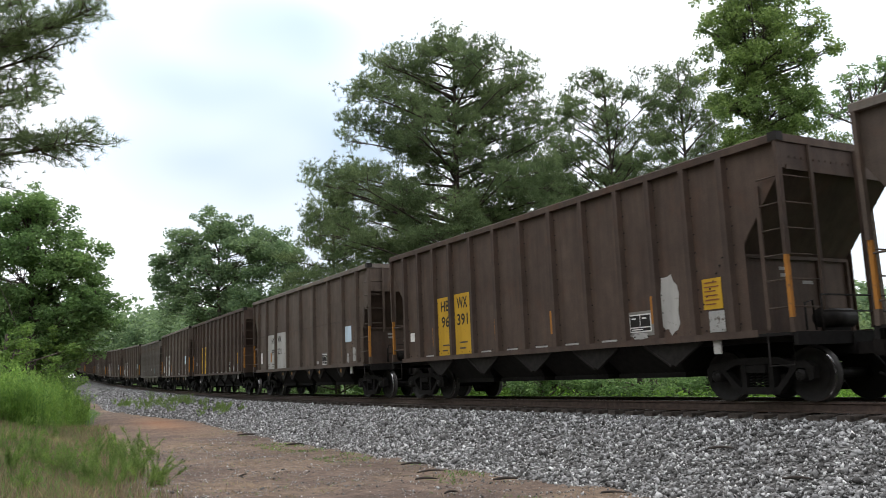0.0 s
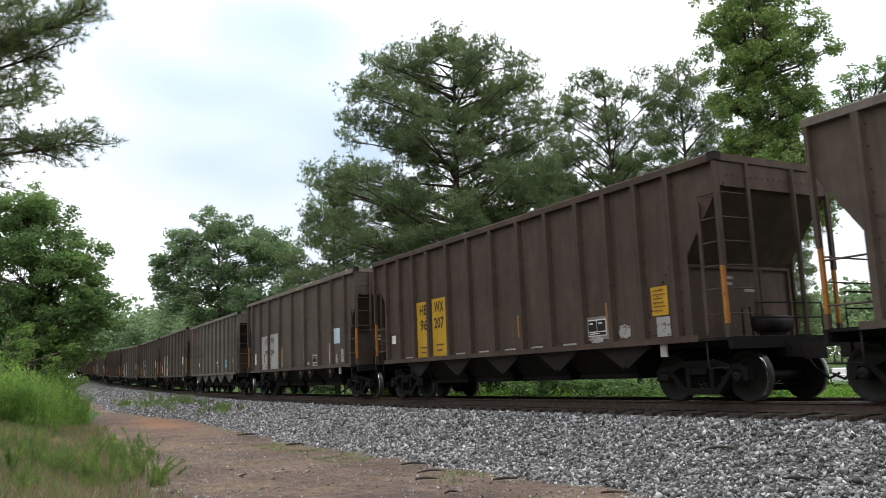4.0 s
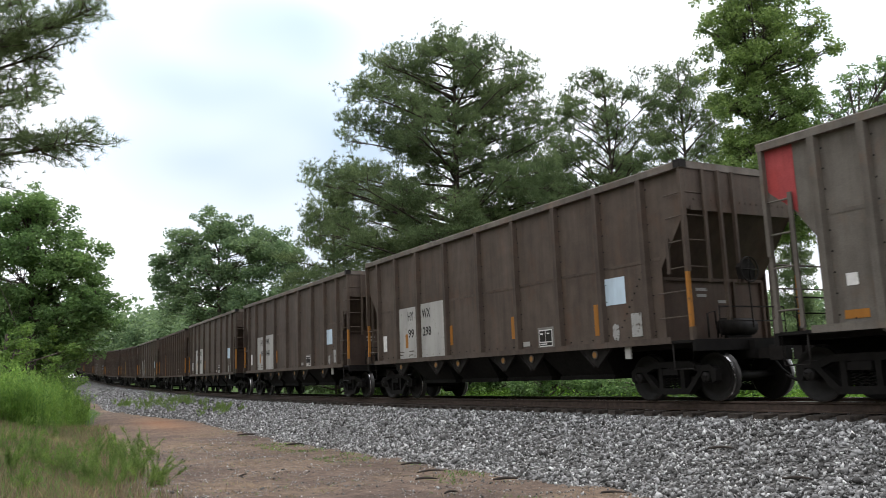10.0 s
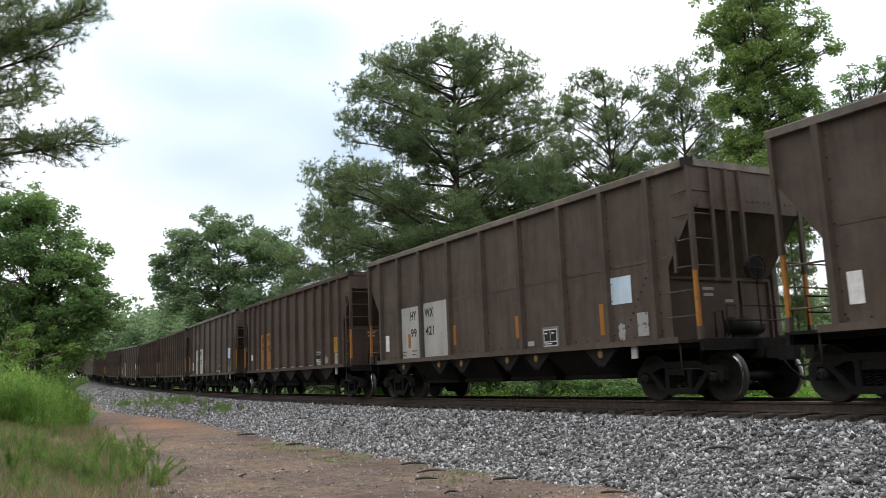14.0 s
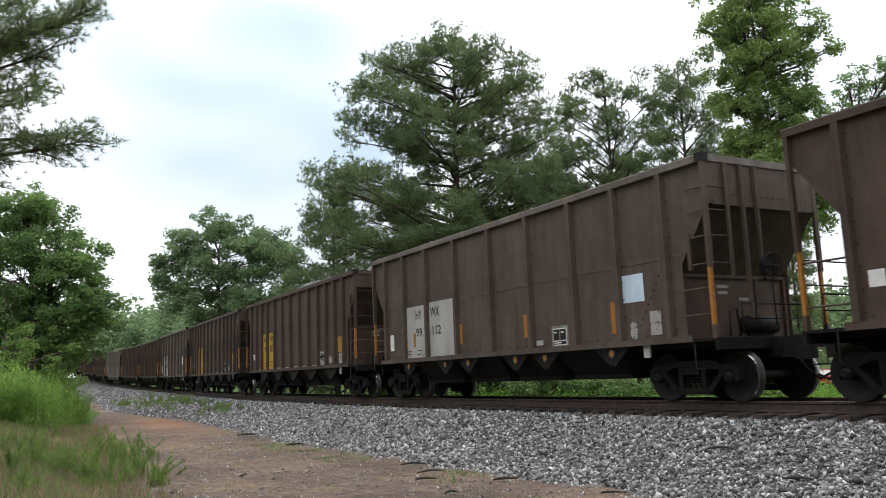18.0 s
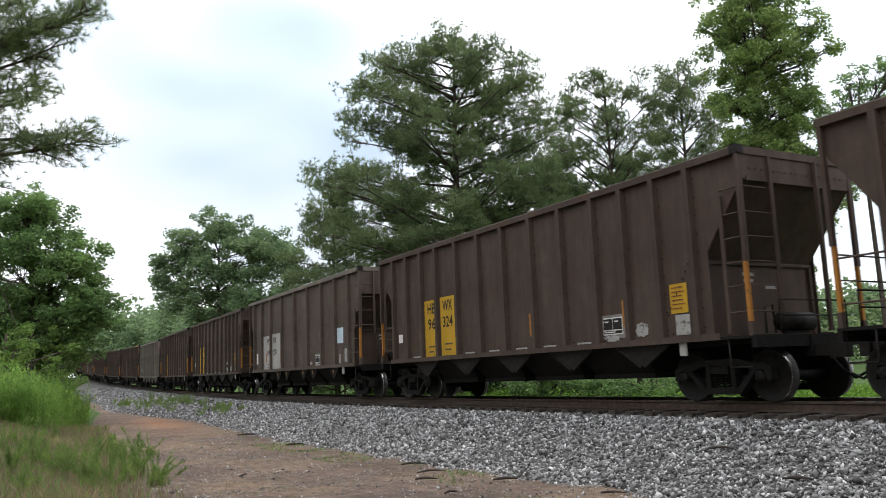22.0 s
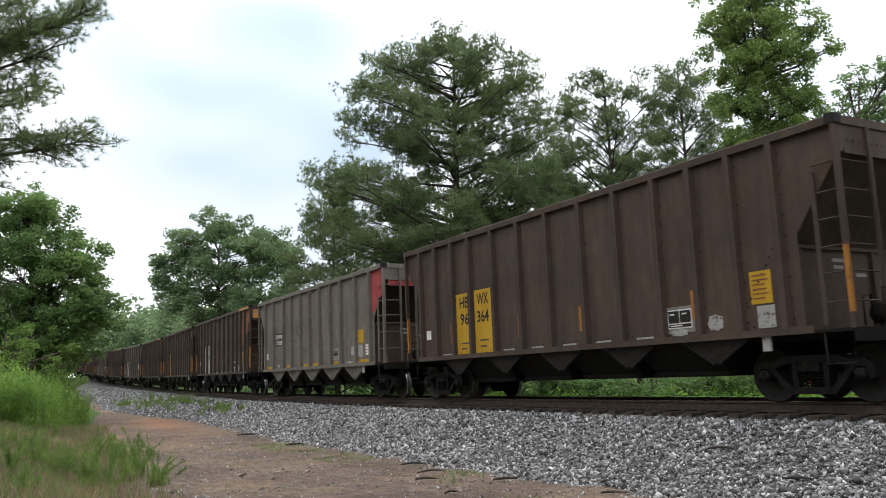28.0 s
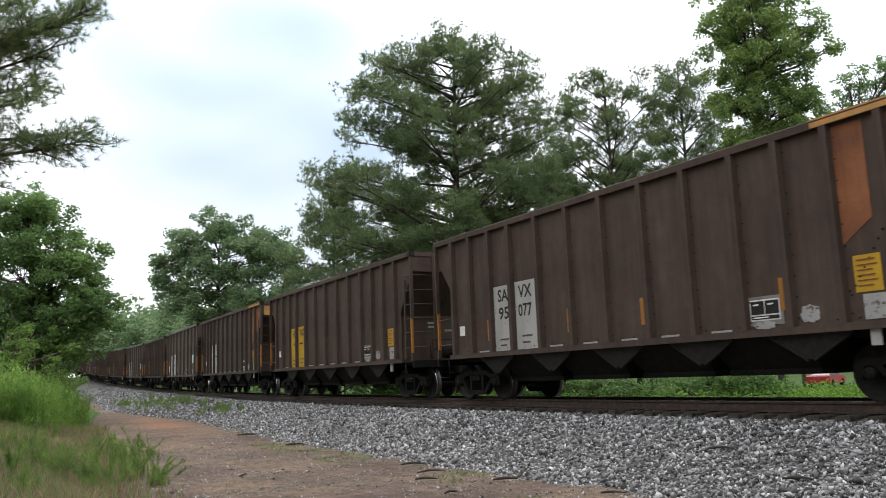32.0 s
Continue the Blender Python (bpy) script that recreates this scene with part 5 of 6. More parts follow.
pine("pine_tree", stand(10.2, 50.0), 20.2, [(0.25, 4.2, 3.8), (0.55, 4.4, 3.8), (0.74, 4.6, 3.7), (0.86, 4.2, 3.6), (0.94, 3.1, 3.1), (1.0, 1.6, 1.6)], "slender pine with open crown and forking limbs", 92, 3.8, 0.8, 105, 0.2, lean=0.3, rise=0.8, inner=0.55, trunk_r=0.22)
pine("pine_tree", stand(15.6, 51.8), 21.2, [(0.35, 2.6, 2.8), (0.6, 2.8, 3.2), (0.8, 2.6, 3.3), (0.92, 2.3, 2.8), (1.0, 1.3, 1.2)], "slender pine with open crown and forking limbs", 74, 3.8, 0.8, 105, 0.2, lean=0.2, rise=0.7, inner=0.55, trunk_r=0.2)
pine("pine_tree", stand(13.4, 58.1), 17.0, [(0.2, 3.4, 3.4), (0.6, 3.4, 3.4), (0.85, 2.2, 2.2), (1.0, 0.6, 0.6)], "bushy pine among taller ones", 44, 3.6, 1.1, 75, 0.24)

for x, y, h, r in ((3.6, 32.5, 1.9, 1.3), (5.6, 31.8, 1.7, 1.3), (7.6, 31.2, 2.0, 1.4), (9.6, 30.9, 1.7, 1.2), (11.2, 30.4, 1.7, 1.1)):
    broadleaf("shrub", stand(x, y), h, [(0, 0, h * 0.7, r * 0.7), (-r * 0.7, 0, h * 0.5, r * 0.6), (r * 0.7, 0, h * 0.45, r * 0.6)], "dense green bush at the foot of the trees", 3600, 0.15, 0.05, LEAF, "bushes by the field", 7, 0.38)

pine("pine_tree", stand(26.4, 62.0), 12.6, [(0.15, 1.8, 1.8), (0.5, 2.0, 2.0), (0.8, 1.6, 1.6), (1.0, 0.6, 0.6)], "young bushy pine at the edge of the field", 34, 3.4, 0.95, 80, 0.24, trunk_r=0.15)

# the light green tree at the edge of the woods, and thin twigs beyond it
broadleaf("sweetgum_tree", stand(13.1, 32.7), 17.6, [(0.0, 0, 15.6, 1.5), (-0.9, 0.3, 14.2, 1.3), (0.5, -0.2, 13.6, 1.4), (0.2, 0.4, 11.9, 1.5), (0.0, 0, 10.1, 1.6), (1.2, 0, 10.2, 1.3), (2.1, 0, 9.2, 1.3), (0.8, 0, 8.0, 2.0), (-0.3, 0, 7.6, 1.6), (2.6, 0, 15.6, 0.6), (3.0, 0, 14.3, 0.5), (2.1, 0, 12.5, 0.6), (-0.6, 0, 16.8, 1.4), (1.0, 0, 16.8, 1.2), (1.6, 0, 14.9, 0.8), (-0.8, 0, 12.2, 1.1), (-0.8, 0, 10.3, 1.1), (1.4, 0, 11.5, 0.9), (-0.9, 0, 8.7, 1.2), (1.5, 0, 13.4, 0.7), (2.6, 0, 8.3, 1.0), (-1.4, 0, 15.2, 0.8)],
          "green broad-leaved tree with a dense tall crown", 95000, 0.145, 0.2, GUM, "", 26, 0.38)
broadleaf("young_hickory_tree", stand(19.3, 36.3), 16.0, [(-0.4, 0, 14.2, 0.9), (0.9, 0, 13.6, 1.0), (-1.5, 0, 12.8, 0.8), (0.3, 0, 12.4, 1.0), (1.9, 0, 14.6, 1.0), (-0.8, 0, 11.0, 1.0), (1.6, 0, 12.2, 1.0)], "sparse broad-leaved tree with thin open branches", 8500, 0.14, 0.13, LEAF, "", 44, 0.22)

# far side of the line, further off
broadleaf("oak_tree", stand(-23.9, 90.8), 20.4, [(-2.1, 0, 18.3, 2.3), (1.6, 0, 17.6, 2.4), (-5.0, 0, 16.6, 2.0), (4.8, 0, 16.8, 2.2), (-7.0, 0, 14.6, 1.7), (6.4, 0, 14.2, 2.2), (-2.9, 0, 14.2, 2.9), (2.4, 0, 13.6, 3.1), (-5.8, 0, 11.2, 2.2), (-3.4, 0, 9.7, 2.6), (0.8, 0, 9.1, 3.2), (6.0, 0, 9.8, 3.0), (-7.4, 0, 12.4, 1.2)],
          "broad green tree with full rounded crown", 50000, 0.36, 0.35, HAZED_LEAF, "", 6, 0.85)

# beside the camera's side of the line
broadleaf("elm_tree", stand(-18.7, 37.23), 10.6, [(-0.4, 0, 9.2, 1.3), (-1.4, 0, 8.2, 1.5), (0.6, 0, 7.5, 1.4), (1.7, 0, 6.4, 1.2), (-0.6, 0, 6.4, 1.8), (2.3, 0, 4.8, 1.2), (0.6, 0, 4.6, 1.7), (-1.8, 0, 4.4, 1.8), (1.3, 0, 3.0, 1.3), (-0.4, 0, 2.6, 1.6), (-3.2, 0, 6.4, 1.6), (2.9, 0, 5.6, 0.9), (0.9, 0, 8.7, 1.0), (-0.1, 0, 9.7, 0.9), (2.3, 0, 7.0, 0.9), (3.3, 0, 4.6, 0.8), (-1.7, 0, 9.2, 1.1), (2.6, 0, 3.4, 0.9)],
          "broad-leaved tree with a ragged green crown", 66000, 0.17, 0.2, LEAF, "", 20, 0.42)

# overhanging boughs of a near pine whose trunk stands outside the view
bough_pine("pine_tree", stand(-9.2, 13.26), 13.5,
           [(6.9, (-5.6, 12.62, 6.75)), (7.2, (-6.12, 13.26, 6.9)), (7.8, (-6.0, 12.8, 7.5)), (8.0, (-6.6, 13.0, 7.7)), (5.5, (-5.6, 12.71, 4.62)), (5.8, (-6.0, 13.17, 4.9)), (5.9, (-6.3, 12.35, 5.2)), (6.9, (-6.22, 12.89, 6.3)), (6.7, (-6.5, 12.53, 6.5)), (6.4, (-6.75, 13.4, 5.85)), (4.4, (-7.0, 12.71, 4.0))],
           "near pine with long overhanging boughs")

# undergrowth under the woods
for a, b, h, r in ((-24, -10, 4.4, 2.5), (-29, -9, 4.6, 2.5), (-34, -10, 5.0, 2.6), (-40, -9, 5.4, 2.7), (-46, -10, 5.6, 2.8), (-53, -9.5, 6.0, 3.0), (-60, -10, 6.0, 3.0), (-68, -10, 6.4, 3.0), (-77, -9.5, 6.6, 3.2), (-20, -16, 4.6, 2.6), (-27, -18, 5.0, 2.6)):
    p = off_track(a, b)
    x, y = p.x, p.y
    broadleaf("shrub", stand(x, y), h, [(0, 0, h * 0.72, r * 0.8), (-r * 0.7, 0, h * 0.5, r * 0.7), (r * 0.7, 0, h * 0.55, r * 0.7), (0, -r * 0.4, h * 0.3, r * 0.8)], "dense green undergrowth beside the railway", 4800, 0.27, 0.08, LEAF, "undergrowth behind the track", 5, 0.55)


def woods(name, spots, label, mat, leaf=0.6, per=260):
    """Far tree tops, too many to count: clumps of leaves on a row of crowns."""
    P = []
    for x, y, h, r in spots:
        z = floor_at(x, y)
        for _ in range(7):
            c = np.array([x + rng.uniform(-0.6, 0.6) * r, y + rng.uniform(-0.5, 0.5) * r, z + h * rng.uniform(0.25, 0.9)])
            d = rng.normal(size=(per // 7, 3))
            d /= np.linalg.norm(d, axis=1)[:, None]
            P.append(c + d * r * 0.5 * rng.uniform(0.6, 1.1, (len(d), 1)))
    v, f = flat_leaves(np.concatenate(P), leaf)
    return tagged(new(name, soup(name, v, f, [mat])), label, "woods", kind="stuff")


spots = []
for i in range(76):
    a = -0.52 + 1.2 * i / 75
    d = rng.uniform(170, 215)
    spots.append((d * math.sin(a), d * math.cos(a), rng.uniform(13, 17.5), rng.uniform(6, 9)))
woods("far_woods", spots, "distant green woods closing the horizon", HAZED_LEAF, 1.5, 560)
spots = [(rng.uniform(20, 75), rng.uniform(95, 130), rng.uniform(6, 10), rng.uniform(3.5, 5)) for _ in range(26)]
woods("field_edge_woods", spots, "line of trees beyond the field", PINE, 0.7, 420)
spots = []
for _ in range(24):
    p = off_track(rng.uniform(-175, -105), rng.uniform(-22, -8))
    spots.append((p.x, p.y, rng.uniform(9, 14), rng.uniform(4, 6)))
woods("lineside_woods", spots, "green woods beside the far end of the line", HAZED_LEAF, 0.8, 1400)
spots = []
for _ in range(34):
    p = off_track(rng.uniform(-150, -52), rng.uniform(9.5, 16))
    spots.append((p.x, p.y, rng.uniform(6, 9), rng.uniform(3, 4.0)))
woods("left_woods", spots, "green woods on the camera's side of the line", LEAF, 0.52, 900)


# Added woods out of view; they hold low skylight off the car sides.
spots = []
for _ in range(60):
    p = off_track(rng.uniform(-45, 70), rng.uniform(27, 40))
    spots.append((p.x, p.y, rng.uniform(11, 16), rng.uniform(4, 6)))
woods("woods_behind", spots, "unseen woods added behind the camera to block low skylight", LEAF, 1.1, 260)


def blades(name, pos, h, w, mats, label, lean=0.35, mix=0.0, leafy=1):
    n = len(pos)
    az = rng.uniform(0, 2 * math.pi, n)
    H = h * rng.uniform(0.55, 1.2, n)
    tilt = rng.normal(0, lean, (n, 2)) * H[:, None]
    side = np.stack([np.cos(az), np.sin(az), np.zeros(n)], -1) * (w * rng.uniform(0.6, 1.3, n))[:, None]
    mid = pos + np.stack([tilt[:, 0] * 0.35, tilt[:, 1] * 0.35, H * 0.6], -1)
    tip = pos + np.stack([tilt[:, 0], tilt[:, 1], H], -1)
    v = np.stack([pos - side, pos + side, mid + side * 0.8, mid - side * 0.8, tip], 1)
    f = np.array([(0, 1, 2), (0, 2, 3), (3, 2, 4)])[None] + (np.arange(n) * 5)[:, None, None]
    sl = np.repeat((rng.uniform(0, 1, n) < mix).astype(np.int32), 3)
    return tagged(new(name, soup(name, v.reshape(-1, 3), f.reshape(-1, 3), mats, sl)), label, "grass", kind="stuff")


def spread_on_ground(n, xr, yr, keep=None):
    x, y = rng.uniform(*xr, n), rng.uniform(*yr, n)
    if keep is not None:
        m = keep(x, y)
        x, y = x[m], y[m]
    return np.stack([x, y, ground_level(x, y) - 0.02], -1)


def far_side(x, y):
    _, l, _ = lateral(x, y)
    return (l < -4.2) & (l > -26)


def verge(x, y):
    s, l, _ = lateral(x, y)
    return (l > 10.2 - 2.6 * np.clip(-s / 34, 0, 1) + 0.5 * wave(x, y, 2.2, 3.0)) & (s < 2.5)


blades("field_grass", spread_on_ground(64000, (-14, 30), (8, 52), far_side), 0.55, 0.016, [LUSH, DRY], "bright green grass beyond the track", 0.3, 0.06)
def far_strip(x, y):
    s, l, _ = lateral(x, y)
    return (l < -4.8) & (l > -19) & (wave(x, y, 0.8, 1.0) > -0.7)


herb = spread_on_ground(210000, (-16, 30), (6, 54), far_strip)
herb[:, 2] += rng.uniform(0.05, 1.0, len(herb)) ** 1.5 * (0.75 + 0.35 * wave(herb[:, 0], herb[:, 1], 1.1, 6.0))
v, f = flat_leaves(herb, 0.12)
tagged(new("lineside_herbs", soup("lineside_herbs", v, f, [LUSH])), "dense green herbs beyond the track", "plants", kind="stuff")
blades("verge_grass", spread_on_ground(76000, (-16, -1), (12.5, 34), verge), 0.27, 0.007, [GRASS, DRY], "thin mixed grass on the verge", 0.5, 0.78)


def stalks(name, spots, label, mats):
    """Tall leafy herbs: upright stems set all round with narrow rising leaves."""
    st, lv, na = [], [], 18
    for x, y, h in spots:
        n = 9
        p = np.stack([rng.normal(x, 0.17, n), rng.normal(y, 0.17, n)], -1)
        p = np.concatenate([p, ground_level(p[:, 0], p[:, 1])[:, None]], 1)
        H = h * rng.uniform(0.7, 1.1, n)
        tip = p + np.stack([rng.normal(0, 0.09, n) * H, rng.normal(0, 0.09, n) * H, H], -1)
        st.append(np.stack([p, tip], 1))
    st = np.concatenate(st)
    n = len(st)
    w = rng.uniform(0.12, 1.0, (n, na, 1))
    root = st[:, None, 0] + (st[:, None, 1] - st[:, None, 0]) * w
    az = rng.uniform(0, 2 * math.pi, (n, na))
    L = rng.uniform(0.16, 0.30, (n, na, 1)) * (1.15 - 0.55 * w)
    out = np.stack([np.cos(az), np.sin(az), rng.uniform(0.5, 1.5, (n, na))], -1)
    out /= np.linalg.norm(out, axis=2)[:, :, None]
    wide = np.stack([-np.sin(az), np.cos(az), np.zeros((n, na))], -1) * 0.018
    mid = root + out * L * 0.45
    tip = root + out * L + np.array([0, 0, -1.0]) * L * 0.18
    v = np.stack([root, mid - wide, tip, mid + wide], 2).reshape(-1, 3)
    f = np.array([(0, 1, 2), (0, 2, 3)])[None] + (np.arange(n * na) * 4)[:, None, None]
    sv_ = np.stack([st[:, 0] + (0.008, 0, 0), st[:, 0] - (0.008, 0, 0), st[:, 1]], 1).reshape(-1, 3)
    sf_ = np.arange(len(sv_)).reshape(-1, 3) + len(v)
    return tagged(new(name, soup(name, np.concatenate([v, sv_]), np.concatenate([f.reshape(-1, 3), sf_]), mats)), label, "plants", kind="stuff")


spots = []
for _ in range(330):
    a = rng.uniform(0, 1)
    x, y = -13.9 - 2.3 * a - 2.8 * rng.uniform(0, 1) ** 1.4, 27.5 + 9.5 * a + rng.uniform(-0.6, 0.6)
    spots.append((x, y, rng.uniform(0.8, 2.15)))
stalks("tall_herbs", spots, "tall bright green leafy herbs on the verge", [HERB])


def on_dirt(x, y):
    s, l, _ = lateral(x, y)
    return (l > 5.0) & (l < 11.5) & (wave(x, y, 0.9, 8.0) > 0.05)


def seam(x, y):
    s, l, _ = lateral(x, y)
    return (l > 4.9) & (l < 6.1) & (wave(x, y, 0.9, 3.0) > 0.15)


blades("moss_tuft", spread_on_ground(60000, (-7, 7), (10, 30), seam), 0.065, 0.010, [GRASS, DRY], "short mossy tufts along the ballast foot", 0.8, 0.3)
blades("dry_wisp", spread_on_ground(34000, (-9, 4), (8.5, 34), on_dirt), 0.07, 0.004, [DRY, GRASS], "dry grass wisps on the dirt track", 0.9, 0.12)


def weed(x, y, h, n, label):
    """A feathery upright weed: stems with many narrow leaves."""
    base = np.array(stand(x, y))
    plant = tagged(new("weed", None), label, "weed", "weeds on the verge")
    plant.location = tuple(base)
    st, P, A = Shape(), [], []
    for _ in range(n):
        e = np.array([rng.normal(0, 0.34) * h, rng.normal(0, 0.34) * h, h * rng.uniform(0.35, 1.0)])
        o = np.array([rng.normal(0, 0.12), rng.normal(0, 0.12), -0.02])
        s_ = bend(o, e, 0, 0.05, 4)
        st.tube(s_, [0.005, 0.004, 0.003, 0.002], 3, 0, False)
        for w in rng.uniform(0.15, 1.0, 26):
            P.append(along(s_, w))
            A.append((e - o) / np.linalg.norm(e - o) * 0.9)
    tagged(part("stalkwork", st, GRASS, plant), kind="stuff")
    v, f = needle_tufts(np.array(P), np.array(A, float), 0.085 * (0.6 + h), 8, 0.028)
    tagged(part("leafage", soup("leafage", v, f, [WEED]), None, plant), kind="stuff")
    return plant


for x, y, h, n in ((-8.75, 21.2, 0.8, 14), (-7.75, 19.6, 0.85, 16), (-6.7, 17.7, 0.9, 18), (-6.2, 16.6, 0.8, 16), (-10.6, 21.5, 0.9, 14), (-9.2, 18.8, 0.9, 16), (-8.4, 17.8, 1.0, 18), (-7.6, 16.8, 1.0, 18),
                   (-6.6, 15.4, 0.9, 18), (-5.9, 14.6, 0.8, 16), (-7.4, 14.6, 0.9, 16), (-9.0, 17.2, 1.0, 16), 
                   (-5.3, 15.2, 0.6, 14), (-5.6, 16.2, 0.6, 12), (-11.8, 22.5, 0.9, 12), (-10.5, 24.0, 0.6, 10), (-12.0, 25.5, 0.7, 10), (-9.8, 23.2, 0.6, 10), (-6.9, 18.6, 0.5, 10), (-8.0, 22.4, 0.5, 8), (-13.6, 31.0, 0.7, 10)):
    weed(x, y, h * rng.uniform(0.65, 1.12), int(n * 0.75), "feathery green weed on the verge")
for _ in range(34):
    a, l0 = rng.uniform(-48, -20), rng.uniform(2.7, 4.3)
    p = off_track(a, float(widen(np.array([a]), np.array([l0]))[0]))
    plant = weed(p.x, p.y, rng.uniform(0.4, 0.75) - (0.12 if a > -26 else 0), 7, "small green weed growing through the ballast")
    plant.location.z = on_track(a)[2] + float(np.interp(l0, lats, ups)) + 0.3 * min(1, max(0, (-8 - a) / 25)) * min(1, (l0 - 2) / 2.2) - 0.02

# leafy shrubs behind the tall grass
for x, y, h, r in ((-17.3, 32.5, 4.0, 1.7), (-18.0, 35.8, 4.4, 1.9), (-19.6, 40.0, 4.0, 1.7), (-17.6, 29.5, 3.3, 1.6)):
    broadleaf("shrub", stand(x, y), h, [(0, 0, h * 0.72, r * 0.7), (-r * 0.7, 0, h * 0.5, r * 0.6), (r * 0.7, 0, h * 0.5, r * 0.6), (0, -r * 0.4, h * 0.3, r * 0.7)], "light green leafy shrub behind tall grass", 5000, 0.13, 0.05, LIME, "shrubs on the verge", 8, 0.32)


# dead bits strewn over the dirt, and a bare sapling leaning out of the verge
def dirt_near(x, y):
    s, l, _ = lateral(x, y)
    return (l > 5.0) & (l < 11.8) & (wave(x, y, 1.9, 2.0) + rng.normal(0, 0.5, len(x)) > 0.0)


bits = spread_on_ground(16000, (-8, 5), (8.5, 26), dirt_near)
bits[:, 2] += 0.028
v, f = flat_leaves(bits, 0.04)
v[:, 2] = np.repeat(bits[:, 2], 4) + (v[:, 2] - np.repeat(bits[:, 2], 4)) * 0.35
tagged(new("leaf_litter", soup("leaf_litter", v, f, [DRY, STICK], rng.integers(0, 2, len(f)))), "dead leaves and bark bits on the dirt", "litter", kind="stuff")
p = stand(-17.5, 35.2)
sap = Shape().tube([(0, 0, -0.1), (-0.1, 0, 0.9), (-0.32, 0, 2.2), (-0.7, 0, 3.6), (-1.25, 0, 5.0), (-1.9, 0, 6.2)], [0.04, 0.036, 0.032, 0.026, 0.02, 0.008], 6)
sap.tube([(-0.32, 0, 2.2), (0.0, 0.1, 2.9), (0.15, 0.1, 3.3)], [0.014, 0.01, 0.005], 4)
sapling = new("bare_sapling", sap.mesh("bare_sapling", [BARK]))
sapling.location = p
tagged(sapling, "bare dead sapling leaning over the verge", "sapling")


# vehicles on the road beyond the field
def saloon_car(x, y, turn_deg, paint, label):
    z = floor_at(x, y)
    car = tagged(new("car"), label, "car")
    car.matrix_basis = pose(x, y, z, 0, 0, turn_deg)
    body = [(-2.25, 0.32), (2.2, 0.32), (2.28, 0.62), (2.1, 0.82), (1.1, 0.95), (-1.75, 0.98), (-2.25, 0.9)]
    part("body", Shape().prism(body, 1, -0.88, 0.88), paint, car)
    part("roof", Shape().prism([(-1.15, 1.36), (0.35, 1.36), (0.3, 1.44), (-1.05, 1.44)], 1, -0.66, 0.66), paint, car)
    glass = material("dark_car_glass", 0.1, 0.0, 0.5)
    glass[3].inputs["Base Color"].default_value = (0.02, 0.025, 0.03, 1)
    part("window_band", Shape().prism([(-1.75, 0.98), (1.1, 0.95), (0.35, 1.36), (-1.15, 1.36)], 1, -0.74, 0.74), glass[0], car, "dark glass")
    tyre = Shape().lathe([(0.0, -0.1), (0.2, -0.1), (0.3, -0.11), (0.32, -0.08), (0.32, 0.08), (0.3, 0.11), (0.0, 0.1)], 16).mesh("wheel", [BLACK])
    for a in (-1.4, 1.4):
        for b in (-0.82, 0.82):
            part("wheel", tyre, None, car, "", pose(a, b, 0.32))
    part("bumper", Shape().box(2.2, 2.34, -0.82, 0.82, 0.38, 0.58), paint, car)
    part("bumper", Shape().box(-2.36, -2.2, -0.82, 0.82, 0.38, 0.58), paint, car)
    for b in (-0.66, 0.66):
        part("headlight", Shape().box(2.22, 2.3, b - 0.15, b + 0.15, 0.62, 0.76), CHALK, car)
    return car


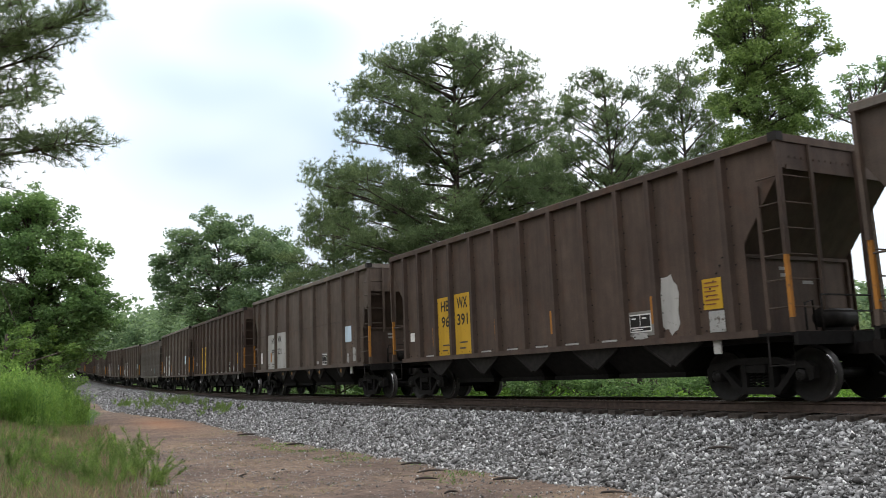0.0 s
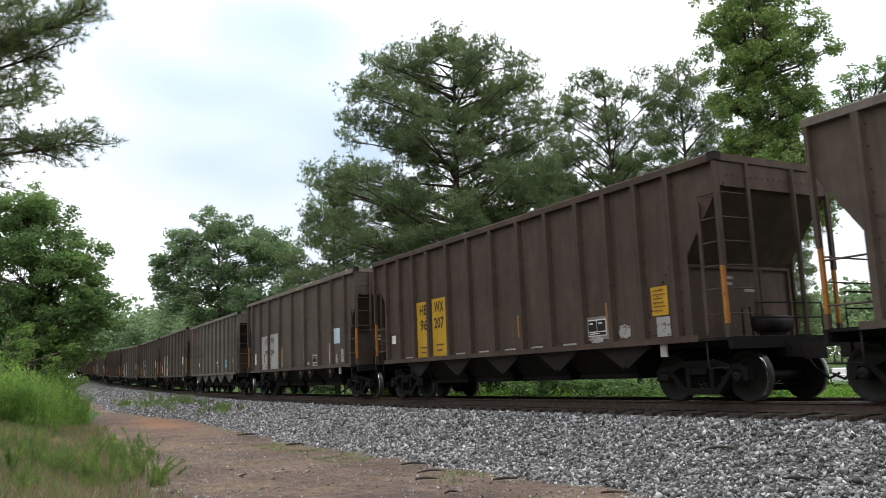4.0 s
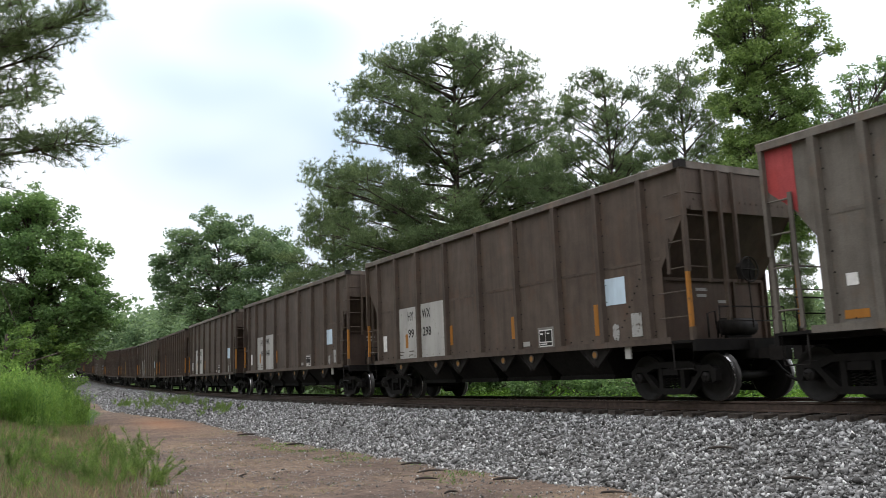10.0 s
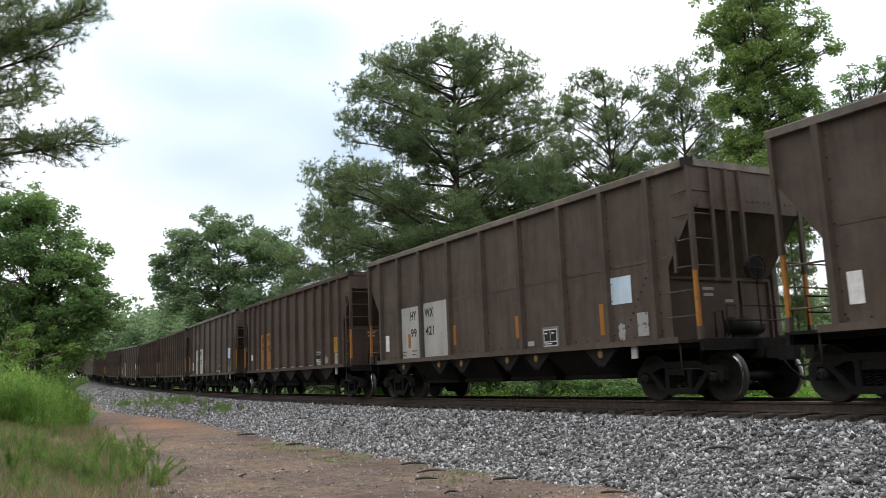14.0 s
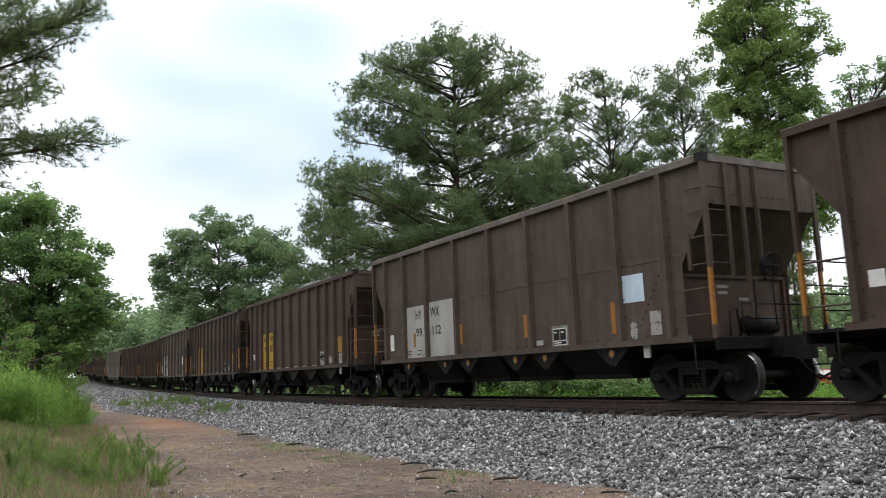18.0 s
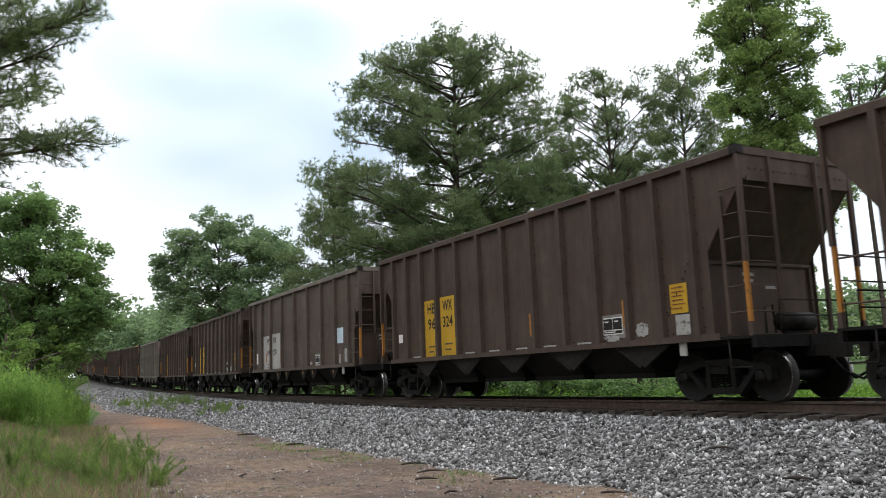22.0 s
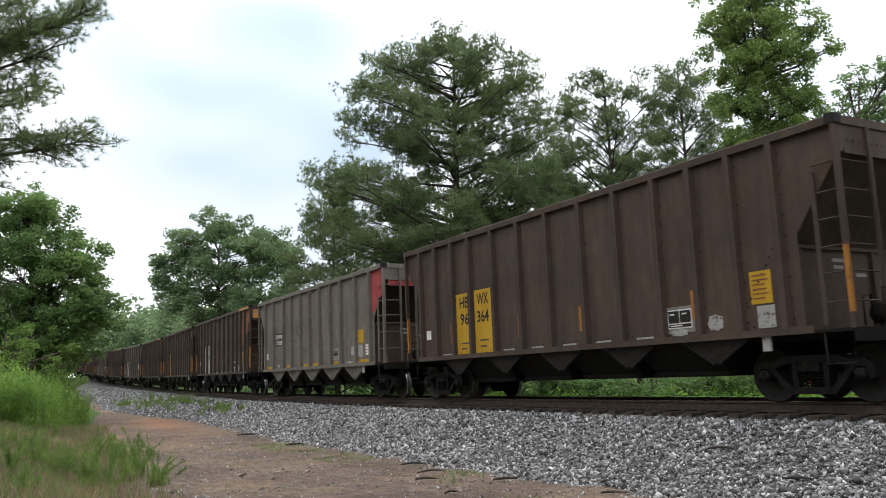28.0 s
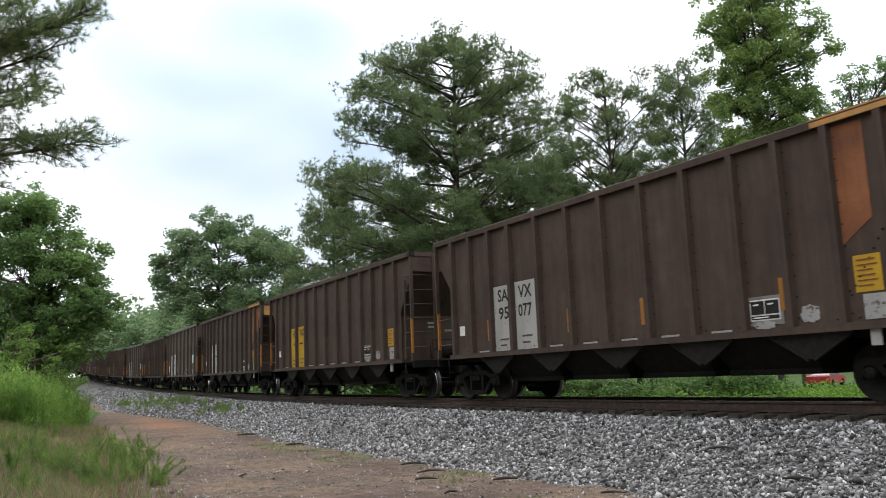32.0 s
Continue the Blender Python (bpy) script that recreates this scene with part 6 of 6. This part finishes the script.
CAR_RED = plain("red_car_paint", (0.32, 0.035, 0.045), 0.35, 0.0, 0.05, 3, 0)
CAR_WHITE = plain("white_car_paint", (0.62, 0.63, 0.64), 0.35, 0.0, 0.05, 3, 0)
ROAD_Y, LANE_Y = 70.0, 74.0
waiting_car = saloon_car(32.85, ROAD_Y, 72, CAR_WHITE, "white saloon car waiting beyond the grass field")
passing_car = saloon_car(26.89, LANE_Y, 70, CAR_WHITE, "white saloon car rolling past beyond the grass field")
red_car = saloon_car(41.24, ROAD_Y, 50, CAR_RED, "red saloon car stopping beyond the grass field")
for x, y, h, r in ((17.56, 58.0, 2.3, 1.5), (19.51, 57.0, 2.0, 1.3), (21.27, 58.5, 2.2, 1.4)):
    broadleaf("shrub", stand(x, y), h, [(0, 0, h * 0.7, r * 0.7), (-r * 0.7, 0, h * 0.5, r * 0.6), (r * 0.7, 0, h * 0.45, r * 0.6)], "dense green bush at the edge of the field", 3600, 0.2, 0.06, LEAF, "bushes by the field", 6, 0.45)


# ---- what moves ----
def travel(t):
    a, b, c, d = SPEED
    return ((d * t + c) * t + b) * t * t + a * t


def rolls(car, turn_deg, rows):
    """Key a road vehicle through rows of (seconds, x, y)."""
    walk(car, [(t, pose(x, y, floor_at(x, y), 0, 0, turn_deg)) for t, x, y in rows])


def motions():
    rolls(waiting_car, 72, [(0, 32.85, ROAD_Y), (13.8, 32.85, ROAD_Y), (15.2, 34.64, ROAD_Y), (16.4, 37.5, ROAD_Y), (32, 37.5, ROAD_Y)])
    rolls(passing_car, 70, [(0, 26.64, LANE_Y), (4.5, 26.64, LANE_Y), (6.6, 30.64, LANE_Y), (7.4, 31.68, LANE_Y), (9.5, 34.73, LANE_Y), (12.5, 43.85, LANE_Y), (32, 43.85, LANE_Y)])
    rolls(red_car, 50, [(0, 41.24, ROAD_Y - 2), (14.4, 41.24, ROAD_Y - 2), (15.4, 35.35, ROAD_Y - 2), (16.4, 30.75, ROAD_Y - 2), (32, 30.75, ROAD_Y - 2)])
    for i, car in CARS.items():
        rows = []
        for j in range(33):
            s = STARTS[i] + travel(j) + SURGE.get(j, 0.0)
            x, y, z, th = on_track(s)
            z0, z1 = on_track(s - 5)[2], on_track(s + 5)[2]
            rows.append((j, pose(x, y, z, 0, -math.degrees(math.atan2(z1 - z0, 10)), math.degrees(th))))
        walk(car, rows)
        for truck in [o for o in car.children if o.name.startswith("truck")]:
            for axle in truck.children:
                x = axle.matrix_basis.translation.x
                turn = [(j / 15, pose(x, 0, 0) @ Matrix.Rotation(travel(j / 15) / WHEEL_R, 4, "Y")) for j in range(481)]
                walk(axle, turn)


motions()
